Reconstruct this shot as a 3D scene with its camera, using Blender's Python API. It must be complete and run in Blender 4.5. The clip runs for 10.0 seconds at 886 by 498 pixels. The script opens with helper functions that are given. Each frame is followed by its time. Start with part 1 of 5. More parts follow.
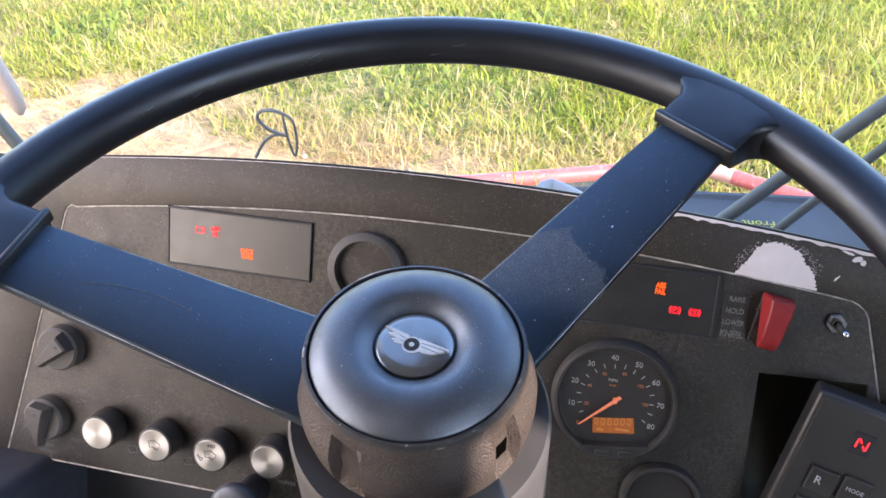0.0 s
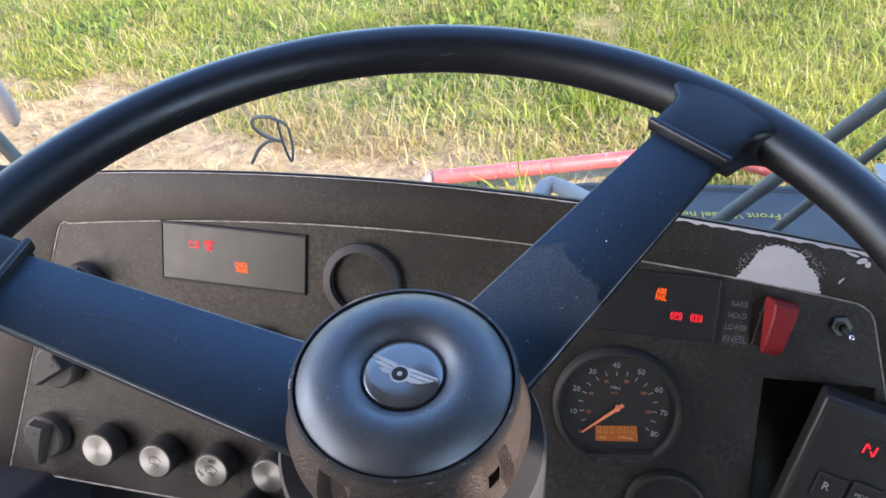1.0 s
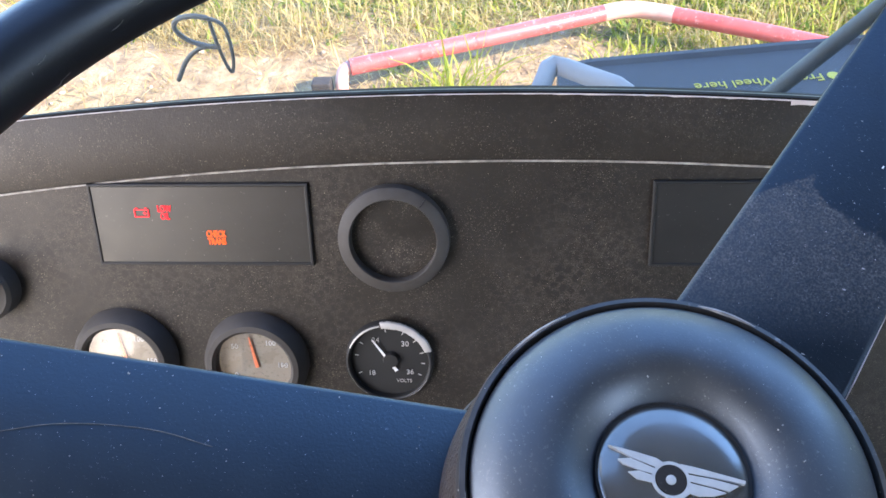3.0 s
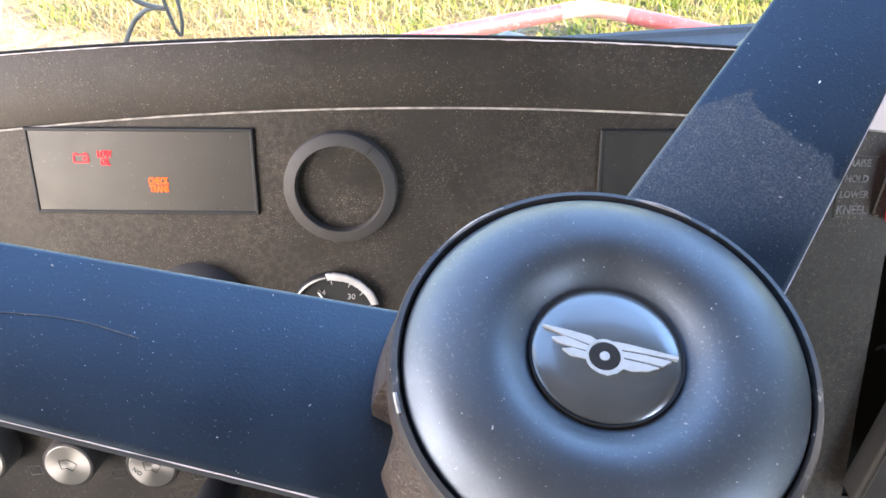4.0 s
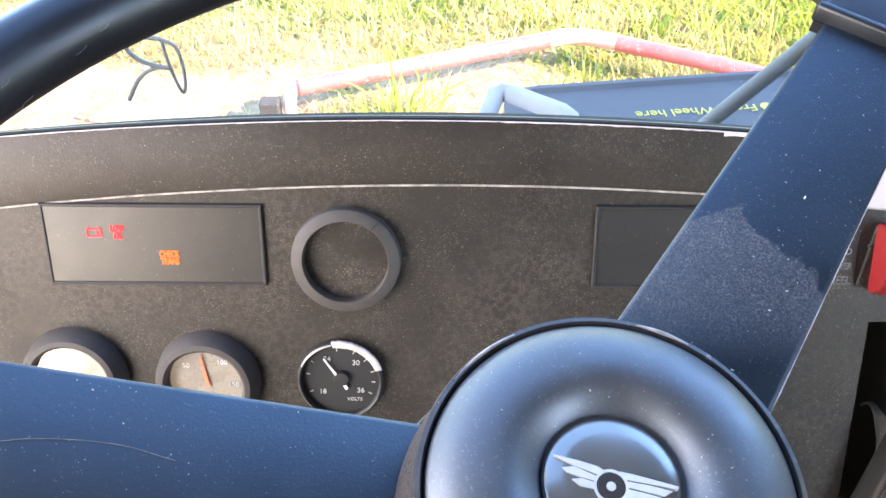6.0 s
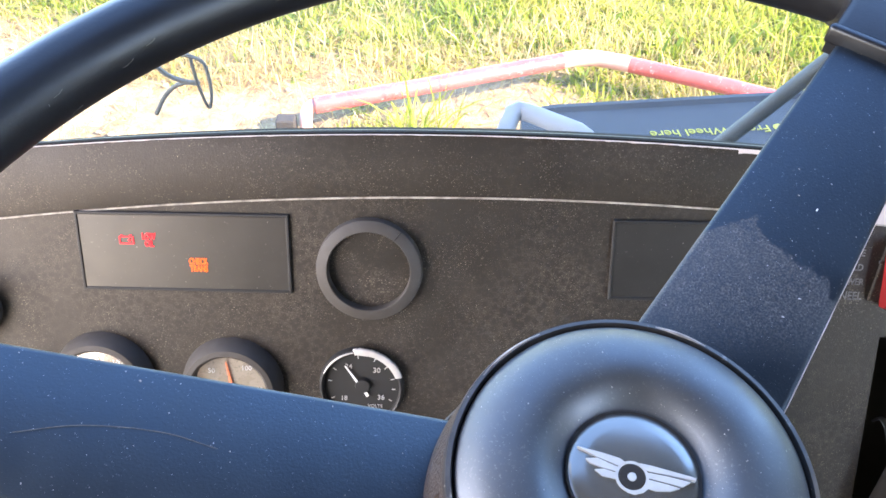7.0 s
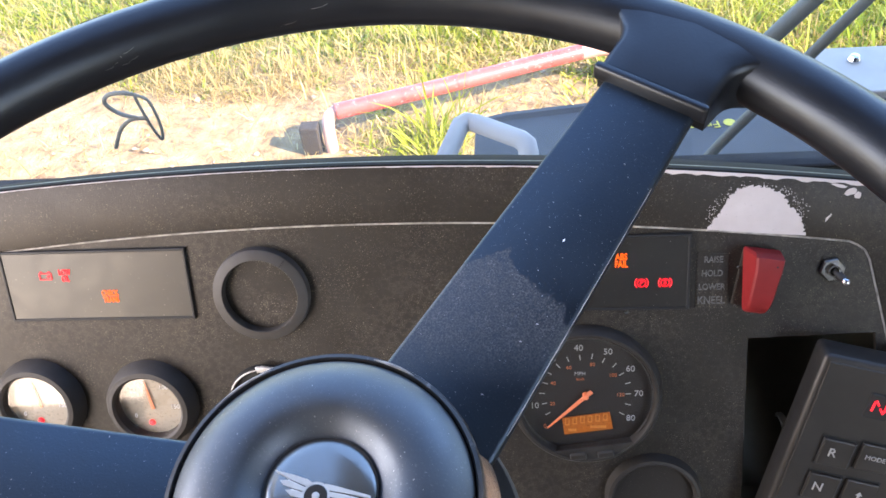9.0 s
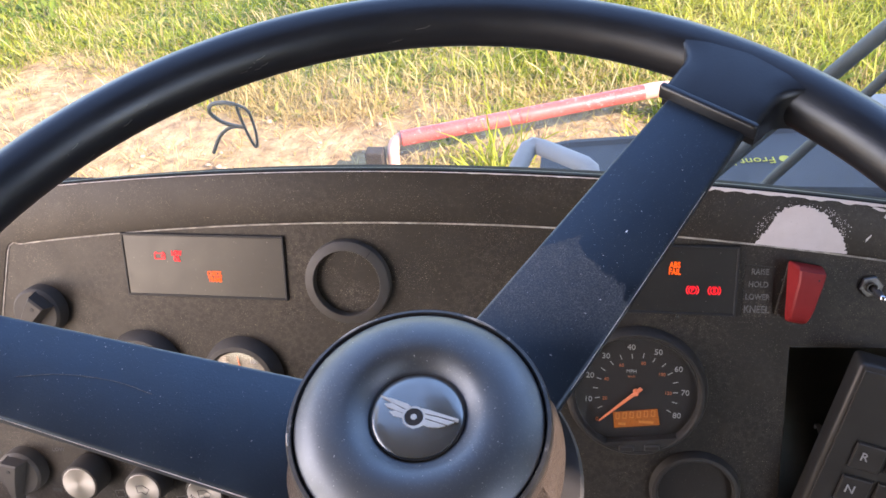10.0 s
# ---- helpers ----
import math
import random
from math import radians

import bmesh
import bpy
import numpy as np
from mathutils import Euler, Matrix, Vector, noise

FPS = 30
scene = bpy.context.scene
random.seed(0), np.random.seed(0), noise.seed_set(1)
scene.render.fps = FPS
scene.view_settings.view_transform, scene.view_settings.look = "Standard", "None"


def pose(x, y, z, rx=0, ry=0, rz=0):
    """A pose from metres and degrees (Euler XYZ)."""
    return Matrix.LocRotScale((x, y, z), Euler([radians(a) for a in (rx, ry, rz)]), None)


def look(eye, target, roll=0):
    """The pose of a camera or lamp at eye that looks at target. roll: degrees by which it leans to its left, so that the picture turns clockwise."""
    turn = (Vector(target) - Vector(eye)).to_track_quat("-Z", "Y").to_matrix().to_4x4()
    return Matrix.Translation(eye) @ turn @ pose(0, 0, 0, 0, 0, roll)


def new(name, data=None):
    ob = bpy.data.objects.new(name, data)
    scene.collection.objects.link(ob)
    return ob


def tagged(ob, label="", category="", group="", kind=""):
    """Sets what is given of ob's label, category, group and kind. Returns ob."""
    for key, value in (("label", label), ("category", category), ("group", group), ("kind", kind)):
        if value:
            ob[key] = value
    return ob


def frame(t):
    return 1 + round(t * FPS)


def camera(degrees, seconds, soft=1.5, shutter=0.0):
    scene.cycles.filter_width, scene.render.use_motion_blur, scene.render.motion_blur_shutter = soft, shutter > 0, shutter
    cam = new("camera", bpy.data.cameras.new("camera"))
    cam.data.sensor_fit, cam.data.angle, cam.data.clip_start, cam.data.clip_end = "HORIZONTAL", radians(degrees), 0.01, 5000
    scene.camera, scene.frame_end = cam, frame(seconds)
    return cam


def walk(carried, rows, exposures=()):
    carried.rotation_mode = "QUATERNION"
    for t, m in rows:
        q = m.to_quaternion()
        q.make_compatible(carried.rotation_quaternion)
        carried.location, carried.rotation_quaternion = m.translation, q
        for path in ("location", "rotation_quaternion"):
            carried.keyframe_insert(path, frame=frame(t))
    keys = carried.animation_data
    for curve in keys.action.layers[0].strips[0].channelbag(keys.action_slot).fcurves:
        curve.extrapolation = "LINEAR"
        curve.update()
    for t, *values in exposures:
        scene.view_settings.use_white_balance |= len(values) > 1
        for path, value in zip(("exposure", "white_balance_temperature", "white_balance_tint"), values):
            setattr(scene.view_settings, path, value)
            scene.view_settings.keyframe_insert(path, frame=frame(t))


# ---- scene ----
cam = camera(55.1, 10.0, soft=1.6)
PATH = [
    (0, 0.4167, 0.1857, 1.6485, 55.37, 0.38, 13.27),
    (0.5, 0.4216, 0.1857, 1.6593, 55.12, 1.05, 12.87),
    (1, 0.4240, 0.2097, 1.6577, 54.48, 1.97, 12.96),
    (1.5, 0.4350, 0.2327, 1.6507, 53.50, 2.65, 13.81),
    (2, 0.4288, 0.2919, 1.6382, 51.81, 3.20, 14.79),
    (2.2, 0.4052, 0.3141, 1.6303, 50.60, 3.61, 14.19),
    (3.3, 0.2584, 0.3941, 1.5525, 45.58, 2.04, 1.23),
    (3.5, 0.2581, 0.3825, 1.5649, 45.94, 1.46, 1.37),
    (4, 0.2828, 0.3638, 1.5338, 46.48, 0.78, 1.75),
    (4.5, 0.3164, 0.3900, 1.5330, 46.33, 0.79, 1.30),
    (5, 0.3222, 0.3987, 1.5225, 46.54, 0.51, 0.89),
    (5.5, 0.3185, 0.4059, 1.5303, 46.93, 0.35, 0.99),
    (6, 0.2739, 0.3743, 1.5754, 47.40, 0.35, 1.06),
    (6.2, 0.2658, 0.3658, 1.5776, 47.56, 0.15, 1.18),
    (7.5, 0.2720, 0.3575, 1.5843, 49.15, 0.78, 2.47),
    (8, 0.3097, 0.3794, 1.5841, 48.88, 1.43, 2.73),
    (8.5, 0.3785, 0.3730, 1.5878, 48.14, 2.20, 3.74),
    (9, 0.4020, 0.3476, 1.6200, 48.18, 5.19, 3.61),
    (9.5, 0.3830, 0.3374, 1.6455, 49.45, 5.77, 4.62),
    (10, 0.3942, 0.2747, 1.6463, 50.95, 4.92, 8.34),
]
walk(cam, [(t, pose(x, y, z, rx, ry, rz)) for t, x, y, z, rx, ry, rz in PATH],
     exposures=[(0, 2.45, 6900, 22), (0.5, 2.27, 6900, 20), (1, 2.0, 6500, 18), (1.5, 1.93, 5800, 17), (2.2, 1.87, 5480, 17), (3.3, 2.60, 6750, 17), (4.5, 3.06, 7050, 18), (5.5, 3.30, 7150, 18), (6.2, 3.20, 6900, 18), (7.5, 2.88, 7000, 20), (8, 2.76, 7350, 21), (8.5, 2.70, 7150, 21), (9, 2.62, 7150, 20), (10, 2.28, 7400, 25)])

# ---- daylight ----
SUN_EL, SUN_AZ = 33.0, 115.0          # degrees; azimuth clockwise from straight ahead
world = bpy.data.worlds.new("world")
scene.world = world
world.use_nodes = True
sky = world.node_tree.nodes.new("ShaderNodeTexSky")
sky.sky_type, sky.sun_disc = "NISHITA", False
sky.sun_elevation, sky.sun_rotation = radians(SUN_EL), radians(SUN_AZ)
sky.ozone_density, sky.dust_density, sky.air_density = 5.0, 0.2, 1.0
back = world.node_tree.nodes["Background"]
world.node_tree.links.new(sky.outputs[0], back.inputs[0])
back.inputs[1].default_value = 0.25
sun_data = bpy.data.lights.new("sun", "SUN")
sun_data.energy, sun_data.angle, sun_data.color = 4.0, radians(0.5), (1.0, 0.95, 0.88)
sun = new("sun", sun_data)
sun.matrix_world = look((3 * math.sin(radians(SUN_AZ)), 3 * math.cos(radians(SUN_AZ)), 3 * math.tan(radians(SUN_EL))), (0, 0, 0))
# the sky's light through the driver's side window
side_data = bpy.data.lights.new("side_window_light", "AREA")
side_data.shape, side_data.size, side_data.size_y, side_data.energy, side_data.color = "RECTANGLE", 1.45, 0.95, 6.4, (1.0, 0.87, 0.72)
side_light = new("side_window_light", side_data)
side_light.matrix_world = look((-0.61, 0.13, 1.44), (0.6, 0.28, 1.34))
# fill lamp added at the unseen door opening, brightening the cab from the right
right_fill_data = bpy.data.lights.new("right_fill", "AREA")
right_fill_data.shape, right_fill_data.size, right_fill_data.size_y, right_fill_data.energy, right_fill_data.color = "RECTANGLE", 0.74, 1.5, 1.5, (0.85, 0.93, 1.0)
right_fill = new("right_fill", right_fill_data)
right_fill.matrix_world = look((1.54, -0.57, 1.40), (0.3, -0.2, 1.30))

# ---- mesh and material tools ----
DASH = pose(0, 0.8, 1.22, 68, 0, 0)   # x along the dash, y up its face, z out towards the driver


def part(name, bm, material, parent=None, label="", m=None, smooth=None):
    """Links a bmesh as one mesh object, under a thing or a part where one is given."""
    mesh = bpy.data.meshes.new(name)
    bm.normal_update()
    if smooth is not None:
        lim = math.cos(radians(smooth))
        for f in bm.faces:
            f.smooth = True
        for e in bm.edges:
            if len(e.link_faces) == 2 and e.link_faces[0].normal.dot(e.link_faces[1].normal) < lim:
                e.smooth = False
    bm.to_mesh(mesh)
    bm.free()
    mesh.materials.append(material)
    ob = new(name, mesh)
    if parent is not None:
        ob.parent = parent
    if m is not None:
        ob.matrix_basis = m
    return tagged(ob, label)


def empty(name, m, label, category, group="", kind=""):
    ob = new(name)
    ob.empty_display_size = 0.02
    ob.matrix_basis = m
    return tagged(ob, label, category, group, kind)


def lathe(profile, seg=48, close=True):
    """Turns (radius, height) pairs round the z axis."""
    bm = bmesh.new()
    rings = []
    for r, z in profile:
        if r < 1e-6:
            rings.append([bm.verts.new((0, 0, z))])
        else:
            rings.append([bm.verts.new((r * math.cos(2 * math.pi * k / seg), r * math.sin(2 * math.pi * k / seg), z)) for k in range(seg)])
    for a, b in zip(rings, rings[1:]):
        for k in range(seg):
            n = (k + 1) % seg
            if len(a) == 1 and len(b) == 1:
                continue
            if len(a) == 1:
                bm.faces.new((a[0], b[n], b[k]))
            elif len(b) == 1:
                bm.faces.new((a[k], a[n], b[0]))
            else:
                bm.faces.new((a[k], a[n], b[n], b[k]))
    bmesh.ops.recalc_face_normals(bm, faces=bm.faces)
    return bm


def box(sx, sy, sz, bevel=0.0, seg=2, at=(0, 0, 0)):
    bm = bmesh.new()
    bmesh.ops.create_cube(bm, size=1.0)
    bmesh.ops.scale(bm, vec=(sx, sy, sz), verts=bm.verts)
    if bevel:
        bmesh.ops.bevel(bm, geom=bm.edges[:], offset=bevel, segments=seg, profile=0.5, affect="EDGES")
    bmesh.ops.translate(bm, vec=at, verts=bm.verts)
    return bm


def plate(outline, z0, z1, holes=(), bevel=0.0, seg=2):
    """A flat plate with holes, from z0 up to z1; its upper edges may be rounded."""
    bm = bmesh.new()
    edges = []
    for loop in (outline, *holes):
        vs = [bm.verts.new((x, y, z1)) for x, y in loop]
        edges += [bm.edges.new((a, b)) for a, b in zip(vs, vs[1:] + vs[:1])]
    bmesh.ops.triangle_fill(bm, use_beauty=True, use_dissolve=False, edges=edges)
    bm.normal_update()
    if sum(f.normal.z for f in bm.faces) < 0:
        bmesh.ops.reverse_faces(bm, faces=bm.faces)
    top = bm.faces[:]
    made = bmesh.ops.extrude_face_region(bm, geom=top)
    down = [v for v in made["geom"] if isinstance(v, bmesh.types.BMVert)]
    bmesh.ops.translate(bm, vec=(0, 0, z0 - z1), verts=down)
    bmesh.ops.recalc_face_normals(bm, faces=bm.faces)
    if bevel:
        rim = [e for e in bm.edges if len(e.link_faces) == 2 and all(abs(v.co.z - z1) < 1e-7 for v in e.verts)
               and abs(e.link_faces[0].normal.dot(e.link_faces[1].normal)) < 0.3]
        bmesh.ops.bevel(bm, geom=rim, offset=bevel, segments=seg, profile=0.5, affect="EDGES")
    return bm


def tube(points, radius, seg=12, closed=False, flat=1.0):
    """A round bar along points; radius may be a list."""
    bm = bmesh.new()
    pts = [Vector(p) for p in points]
    n = len(pts)
    radii = radius if isinstance(radius, (list, tuple)) else [radius] * n
    rings, up = [], None
    for k, p in enumerate(pts):
        a = pts[(k - 1) % n] if closed or k else p
        b = pts[(k + 1) % n] if closed or k < n - 1 else p
        way = (b - a).normalized()
        if up is None:
            up = way.orthogonal().normalized()
        up = (up - way * up.dot(way)).normalized()
        side = way.cross(up)
        rings.append([bm.verts.new(p + radii[k] * (math.cos(2 * math.pi * j / seg) * up + flat * math.sin(2 * math.pi * j / seg) * side)) for j in range(seg)])
    for k in range(n if closed else n - 1):
        a, b = rings[k], rings[(k + 1) % n]
        for j in range(seg):
            bm.faces.new((a[j], a[(j + 1) % seg], b[(j + 1) % seg], b[j]))
    if not closed:
        bm.faces.new(rings[0][::-1])
        bm.faces.new(rings[-1])
    bmesh.ops.recalc_face_normals(bm, faces=bm.faces)
    return bm


def strip(rows):
    """Closed loops of equal length, one after another, as one skin with ends."""
    bm = bmesh.new()
    loops = [[bm.verts.new(p) for p in row] for row in rows]
    for p, q in zip(loops, loops[1:]):
        for j in range(len(p)):
            bm.faces.new((p[j], q[j], q[(j + 1) % len(p)], p[(j + 1) % len(p)]))
    bm.faces.new(loops[0][::-1])
    bm.faces.new(loops[-1])
    bmesh.ops.recalc_face_normals(bm, faces=bm.faces)
    return bm


def join(*bms):
    """Joins bmeshes into the first."""
    out = bms[0]
    for other in bms[1:]:
        mesh = bpy.data.meshes.new("tmp")
        other.to_mesh(mesh)
        other.free()
        out.from_mesh(mesh)
        bpy.data.meshes.remove(mesh)
    return out


def moved(bm, m):
    bmesh.ops.transform(bm, matrix=m, verts=bm.verts)
    return bm


def smooth_path(points, steps=8):
    """Catmull-Rom through 2D or 3D points."""
    pts = [Vector(p) for p in points]
    pts = [2 * pts[0] - pts[1]] + pts + [2 * pts[-1] - pts[-2]]
    out = []
    for a, b, c, d in zip(pts, pts[1:], pts[2:], pts[3:]):
        for k in range(steps):
            t = k / steps
            out.append(0.5 * (2 * b + (c - a) * t + (2 * a - 5 * b + 4 * c - d) * t * t + (3 * b - a - 3 * c + d) * t ** 3))
    return out + [pts[-2]]


def lettering(text, size, depth=0.0003, spacing=1.0, bold=0.0, narrow=1.0):
    """Letters as a mesh, centred, in the xy plane; narrow squeezes them sideways."""
    data = bpy.data.curves.new("letters", "FONT")
    data.body, data.size, data.extrude, data.space_character, data.offset = text, size, depth, spacing, bold
    data.align_x, data.align_y, data.resolution_u = "CENTER", "CENTER", 3
    data.space_line = 0.82
    ob = bpy.data.objects.new("letters", data)
    mesh = bpy.data.meshes.new_from_object(ob)
    bm = bmesh.new()
    bm.from_mesh(mesh)
    bmesh.ops.scale(bm, vec=(narrow, 1, 1), verts=bm.verts)
    bpy.data.objects.remove(ob)
    bpy.data.curves.remove(data)
    bpy.data.meshes.remove(mesh)
    return bm


def material(name, color, rough=0.5, metal=0.0, spec=0.5, second=None, scale=30.0, amount=0.5, bump=0.0, bump_scale=400.0,
             dust=None, dust_scale=60.0, dust_at=(0.6, 0.75), rough_vary=0.0, emit=None, strength=0.0, coat=0.0, coat_rough=0.03, veins=None, tint=None, ior=1.5):
    """A procedural material: two-scale colour variation, dust or stains in patches, fine relief."""
    mat = bpy.data.materials.new(name)
    mat.use_nodes = True
    nodes, links = mat.node_tree.nodes, mat.node_tree.links
    bsdf = nodes["Principled BSDF"]
    place = nodes.new("ShaderNodeTexCoord").outputs["Object"]

    def grain(size, detail=4.0, rough_=0.6):
        node = nodes.new("ShaderNodeTexNoise")
        node.inputs["Scale"].default_value, node.inputs["Detail"].default_value, node.inputs["Roughness"].default_value = size, detail, rough_
        links.new(place, node.inputs["Vector"])
        return node.outputs["Fac"]

    def ramp(value, a, b):
        node = nodes.new("ShaderNodeMapRange")
        node.inputs["From Min"].default_value, node.inputs["From Max"].default_value = a, b
        links.new(value, node.inputs["Value"])
        return node.outputs["Result"]

    def mix(fac, a, b):
        node = nodes.new("ShaderNodeMix")
        node.data_type = "RGBA"
        links.new(fac, node.inputs["Factor"])
        for socket, value in ((node.inputs[6], a), (node.inputs[7], b)):
            if isinstance(value, tuple):
                socket.default_value = (*value, 1)
            else:
                links.new(value, socket)
        return node.outputs[2]

    col = None
    if second:
        col = mix(ramp(grain(scale), 0.5 - 0.5 * amount, 0.5 + 0.5 * amount), color, second)
    if dust:
        product = nodes.new("ShaderNodeMath")
        product.operation = "MULTIPLY"
        links.new(ramp(grain(dust_scale, 8.0, 0.7), *dust_at), product.inputs[0])
        links.new(ramp(grain(dust_scale * 0.07), 0.36, 0.64), product.inputs[1])
        col = mix(product.outputs[0], col or color, dust)
        # fine bright specks of lint
        col = mix(ramp(grain(dust_scale * 2.4, 2.0, 0.5), 0.73, 0.76), col, tuple(min(0.8, 1.6 * c) for c in dust))
    if veins:
        # dried drops: pale dirt left between round wiped-looking marks, and a fine speckle
        cells = nodes.new("ShaderNodeTexVoronoi")
        cells.feature, cells.inputs["Scale"].default_value, cells.inputs["Randomness"].default_value = "SMOOTH_F1", 200.0, 1.0
        cells.inputs["Smoothness"].default_value = 0.35
        bent = nodes.new("ShaderNodeVectorMath")
        bent.operation = "MULTIPLY_ADD"
        bent.inputs[1].default_value = (0.006, 0.006, 0.006)
        wobble = nodes.new("ShaderNodeTexNoise")
        wobble.inputs["Scale"].default_value, wobble.inputs["Detail"].default_value = 90.0, 3.0
        links.new(place, wobble.inputs["Vector"])
        links.new(wobble.outputs["Color"], bent.inputs[0])
        links.new(place, bent.inputs[2])
        links.new(bent.outputs[0], cells.inputs["Vector"])
        both, thin, fleck = [nodes.new("ShaderNodeMath") for _ in range(3)]
        both.operation = thin.operation = fleck.operation = "MULTIPLY"
        links.new(ramp(cells.outputs["Distance"], 0.36, 0.62), both.inputs[0])
        links.new(ramp(grain(9.0, 3.0), 0.40, 0.66), both.inputs[1])
        links.new(both.outputs[0], thin.inputs[0])
        links.new(ramp(grain(900.0, 3.0, 0.7), 0.42, 0.66), thin.inputs[1])
        col = mix(thin.outputs[0], col or color, veins)
        links.new(ramp(grain(1150.0, 2.0, 0.5), 0.645, 0.70), fleck.inputs[0])
        links.new(ramp(grain(26.0, 4.0), 0.42, 0.60), fleck.inputs[1])
        col = mix(fleck.outputs[0], col, tuple(3.7 * c for c in veins))
    if col:
        links.new(col, bsdf.inputs["Base Color"])
    else:
        bsdf.inputs["Base Color"].default_value = (*color, 1)
    bsdf.inputs["Roughness"].default_value, bsdf.inputs["Metallic"].default_value = rough, metal
    bsdf.inputs["Specular IOR Level"].default_value = spec
    bsdf.inputs["IOR"].default_value = ior
    if tint:
        bsdf.inputs["Specular Tint"].default_value = (*tint, 1)
    bsdf.inputs["Coat Weight"].default_value, bsdf.inputs["Coat Roughness"].default_value = coat, coat_rough
    if rough_vary:
        node = nodes.new("ShaderNodeMapRange")
        node.inputs["To Min"].default_value, node.inputs["To Max"].default_value = rough - rough_vary, rough + rough_vary
        node.inputs["From Min"].default_value, node.inputs["From Max"].default_value = 0.3, 0.7
        links.new(grain(scale * 1.7, 6.0), node.inputs["Value"])
        links.new(node.outputs["Result"], bsdf.inputs["Roughness"])
    if bump:
        node = nodes.new("ShaderNodeBump")
        node.inputs["Strength"].default_value, node.inputs["Distance"].default_value = 1.0, bump
        links.new(grain(bump_scale, 3.0), node.inputs["Height"])
        links.new(node.outputs["Normal"], bsdf.inputs["Normal"])
    if emit:
        bsdf.inputs["Emission Color"].default_value = (*emit, 1)
        bsdf.inputs["Emission Strength"].default_value = strength
    return mat


M_DASH = material("dash_black", (0.013, 0.0113, 0.0098), 0.45, spec=0.42, tint=(1.0, 0.94, 0.87), second=(0.024, 0.0205, 0.0168), scale=14, amount=0.4, bump=0.0002, bump_scale=1000,
                  dust=(0.20, 0.165, 0.125), dust_scale=360, dust_at=(0.58, 0.84), rough_vary=0.1, veins=(0.050, 0.042, 0.033))
M_FASCIA = material("fascia_black", (0.0105, 0.0090, 0.0078), 0.46, spec=0.42, tint=(1.0, 0.94, 0.87), second=(0.020, 0.0168, 0.0137), scale=20, amount=0.4, bump=0.00022, bump_scale=1000,
                    dust=(0.22, 0.18, 0.135), dust_scale=360, dust_at=(0.56, 0.82), rough_vary=0.1, veins=(0.066, 0.055, 0.043))
# the blue specular tint puts a bluer sky into the wheel's reflections
M_WHEEL = material("wheel_plastic", (0.0022, 0.003, 0.0055), 0.45, spec=0.70, ior=1.68, tint=(0.62, 0.83, 1.0), second=(0.0035, 0.0045, 0.0075), scale=25, bump=0.00011, bump_scale=950,
                   dust=(0.26, 0.26, 0.26), dust_scale=700, dust_at=(0.63, 0.72), rough_vary=0.06)
M_RIM = material("rim_rubber", (0.0045, 0.005, 0.0068), 0.40, spec=0.55, tint=(0.88, 0.95, 1.0), second=(0.008, 0.0083, 0.010), scale=18, bump=0.00007, bump_scale=700, rough_vary=0.06)
M_HUB = material("hub_crackle", (0.0085, 0.0066, 0.0054), 0.42, spec=0.50, second=(0.078, 0.057, 0.045), scale=700, bump=0.0011, bump_scale=720)
M_RING = material("worn_ring", (0.022, 0.0215, 0.021), 0.42, second=(0.040, 0.038, 0.036), scale=160, amount=0.35, dust=(0.34, 0.32, 0.30), dust_scale=150, dust_at=(0.60, 0.68))
M_SWITCH = material("worn_switch_plastic", (0.040, 0.036, 0.032), 0.62, spec=0.35, second=(0.055, 0.050, 0.045), scale=40, bump=0.0001, bump_scale=700, rough_vary=0.08)
M_TOP = material("dash_top_matt", (0.012, 0.011, 0.010), 0.85, spec=0.12, second=(0.018, 0.016, 0.014), scale=40, bump=0.0003, bump_scale=500)
M_RUBBER = material("black_rubber", (0.017, 0.0155, 0.014), 0.6, spec=0.35, tint=(1.0, 0.92, 0.84), second=(0.032, 0.029, 0.026), scale=40, bump=0.0001, bump_scale=700, rough_vary=0.1)
M_BLACK = material("flat_black", (0.008, 0.008, 0.008), 0.6)
M_LENS = material("dark_lens", (0.012, 0.0115, 0.011), 0.36, spec=0.66, tint=(1.0, 0.96, 0.90), second=(0.02, 0.019, 0.018), scale=30, dust=(0.12, 0.11, 0.1), dust_scale=260, dust_at=(0.62, 0.8), rough_vary=0.06)
M_EDGE = material("worn_edge", (0.42, 0.385, 0.34), 0.6, second=(0.16, 0.145, 0.13), scale=90, amount=0.3)
M_GREY = material("grey_shroud", (0.034, 0.032, 0.032), 0.6, second=(0.044, 0.042, 0.041), scale=30, bump=0.0001, bump_scale=600)
M_SILVER = material("brushed_aluminium", (0.27, 0.255, 0.235), 0.42, metal=1.0, second=(0.33, 0.31, 0.29), scale=50)
spun = M_SILVER.node_tree.nodes.new("ShaderNodeTangent")
spun.direction_type, spun.axis = "RADIAL", "Z"
M_SILVER.node_tree.nodes["Principled BSDF"].inputs["Anisotropic"].default_value = 0.6
M_SILVER.node_tree.links.new(spun.outputs[0], M_SILVER.node_tree.nodes["Principled BSDF"].inputs["Tangent"])
M_CHROME = material("chrome", (0.75, 0.75, 0.76), 0.12, metal=1.0, rough_vary=0.06, second=(0.6, 0.6, 0.6), scale=60)
M_NUM = material("dial_print", (0.42, 0.41, 0.39), 0.6, second=(0.30, 0.29, 0.28), scale=400)
M_WHITE = material("white_print", (0.72, 0.72, 0.72), 0.6)
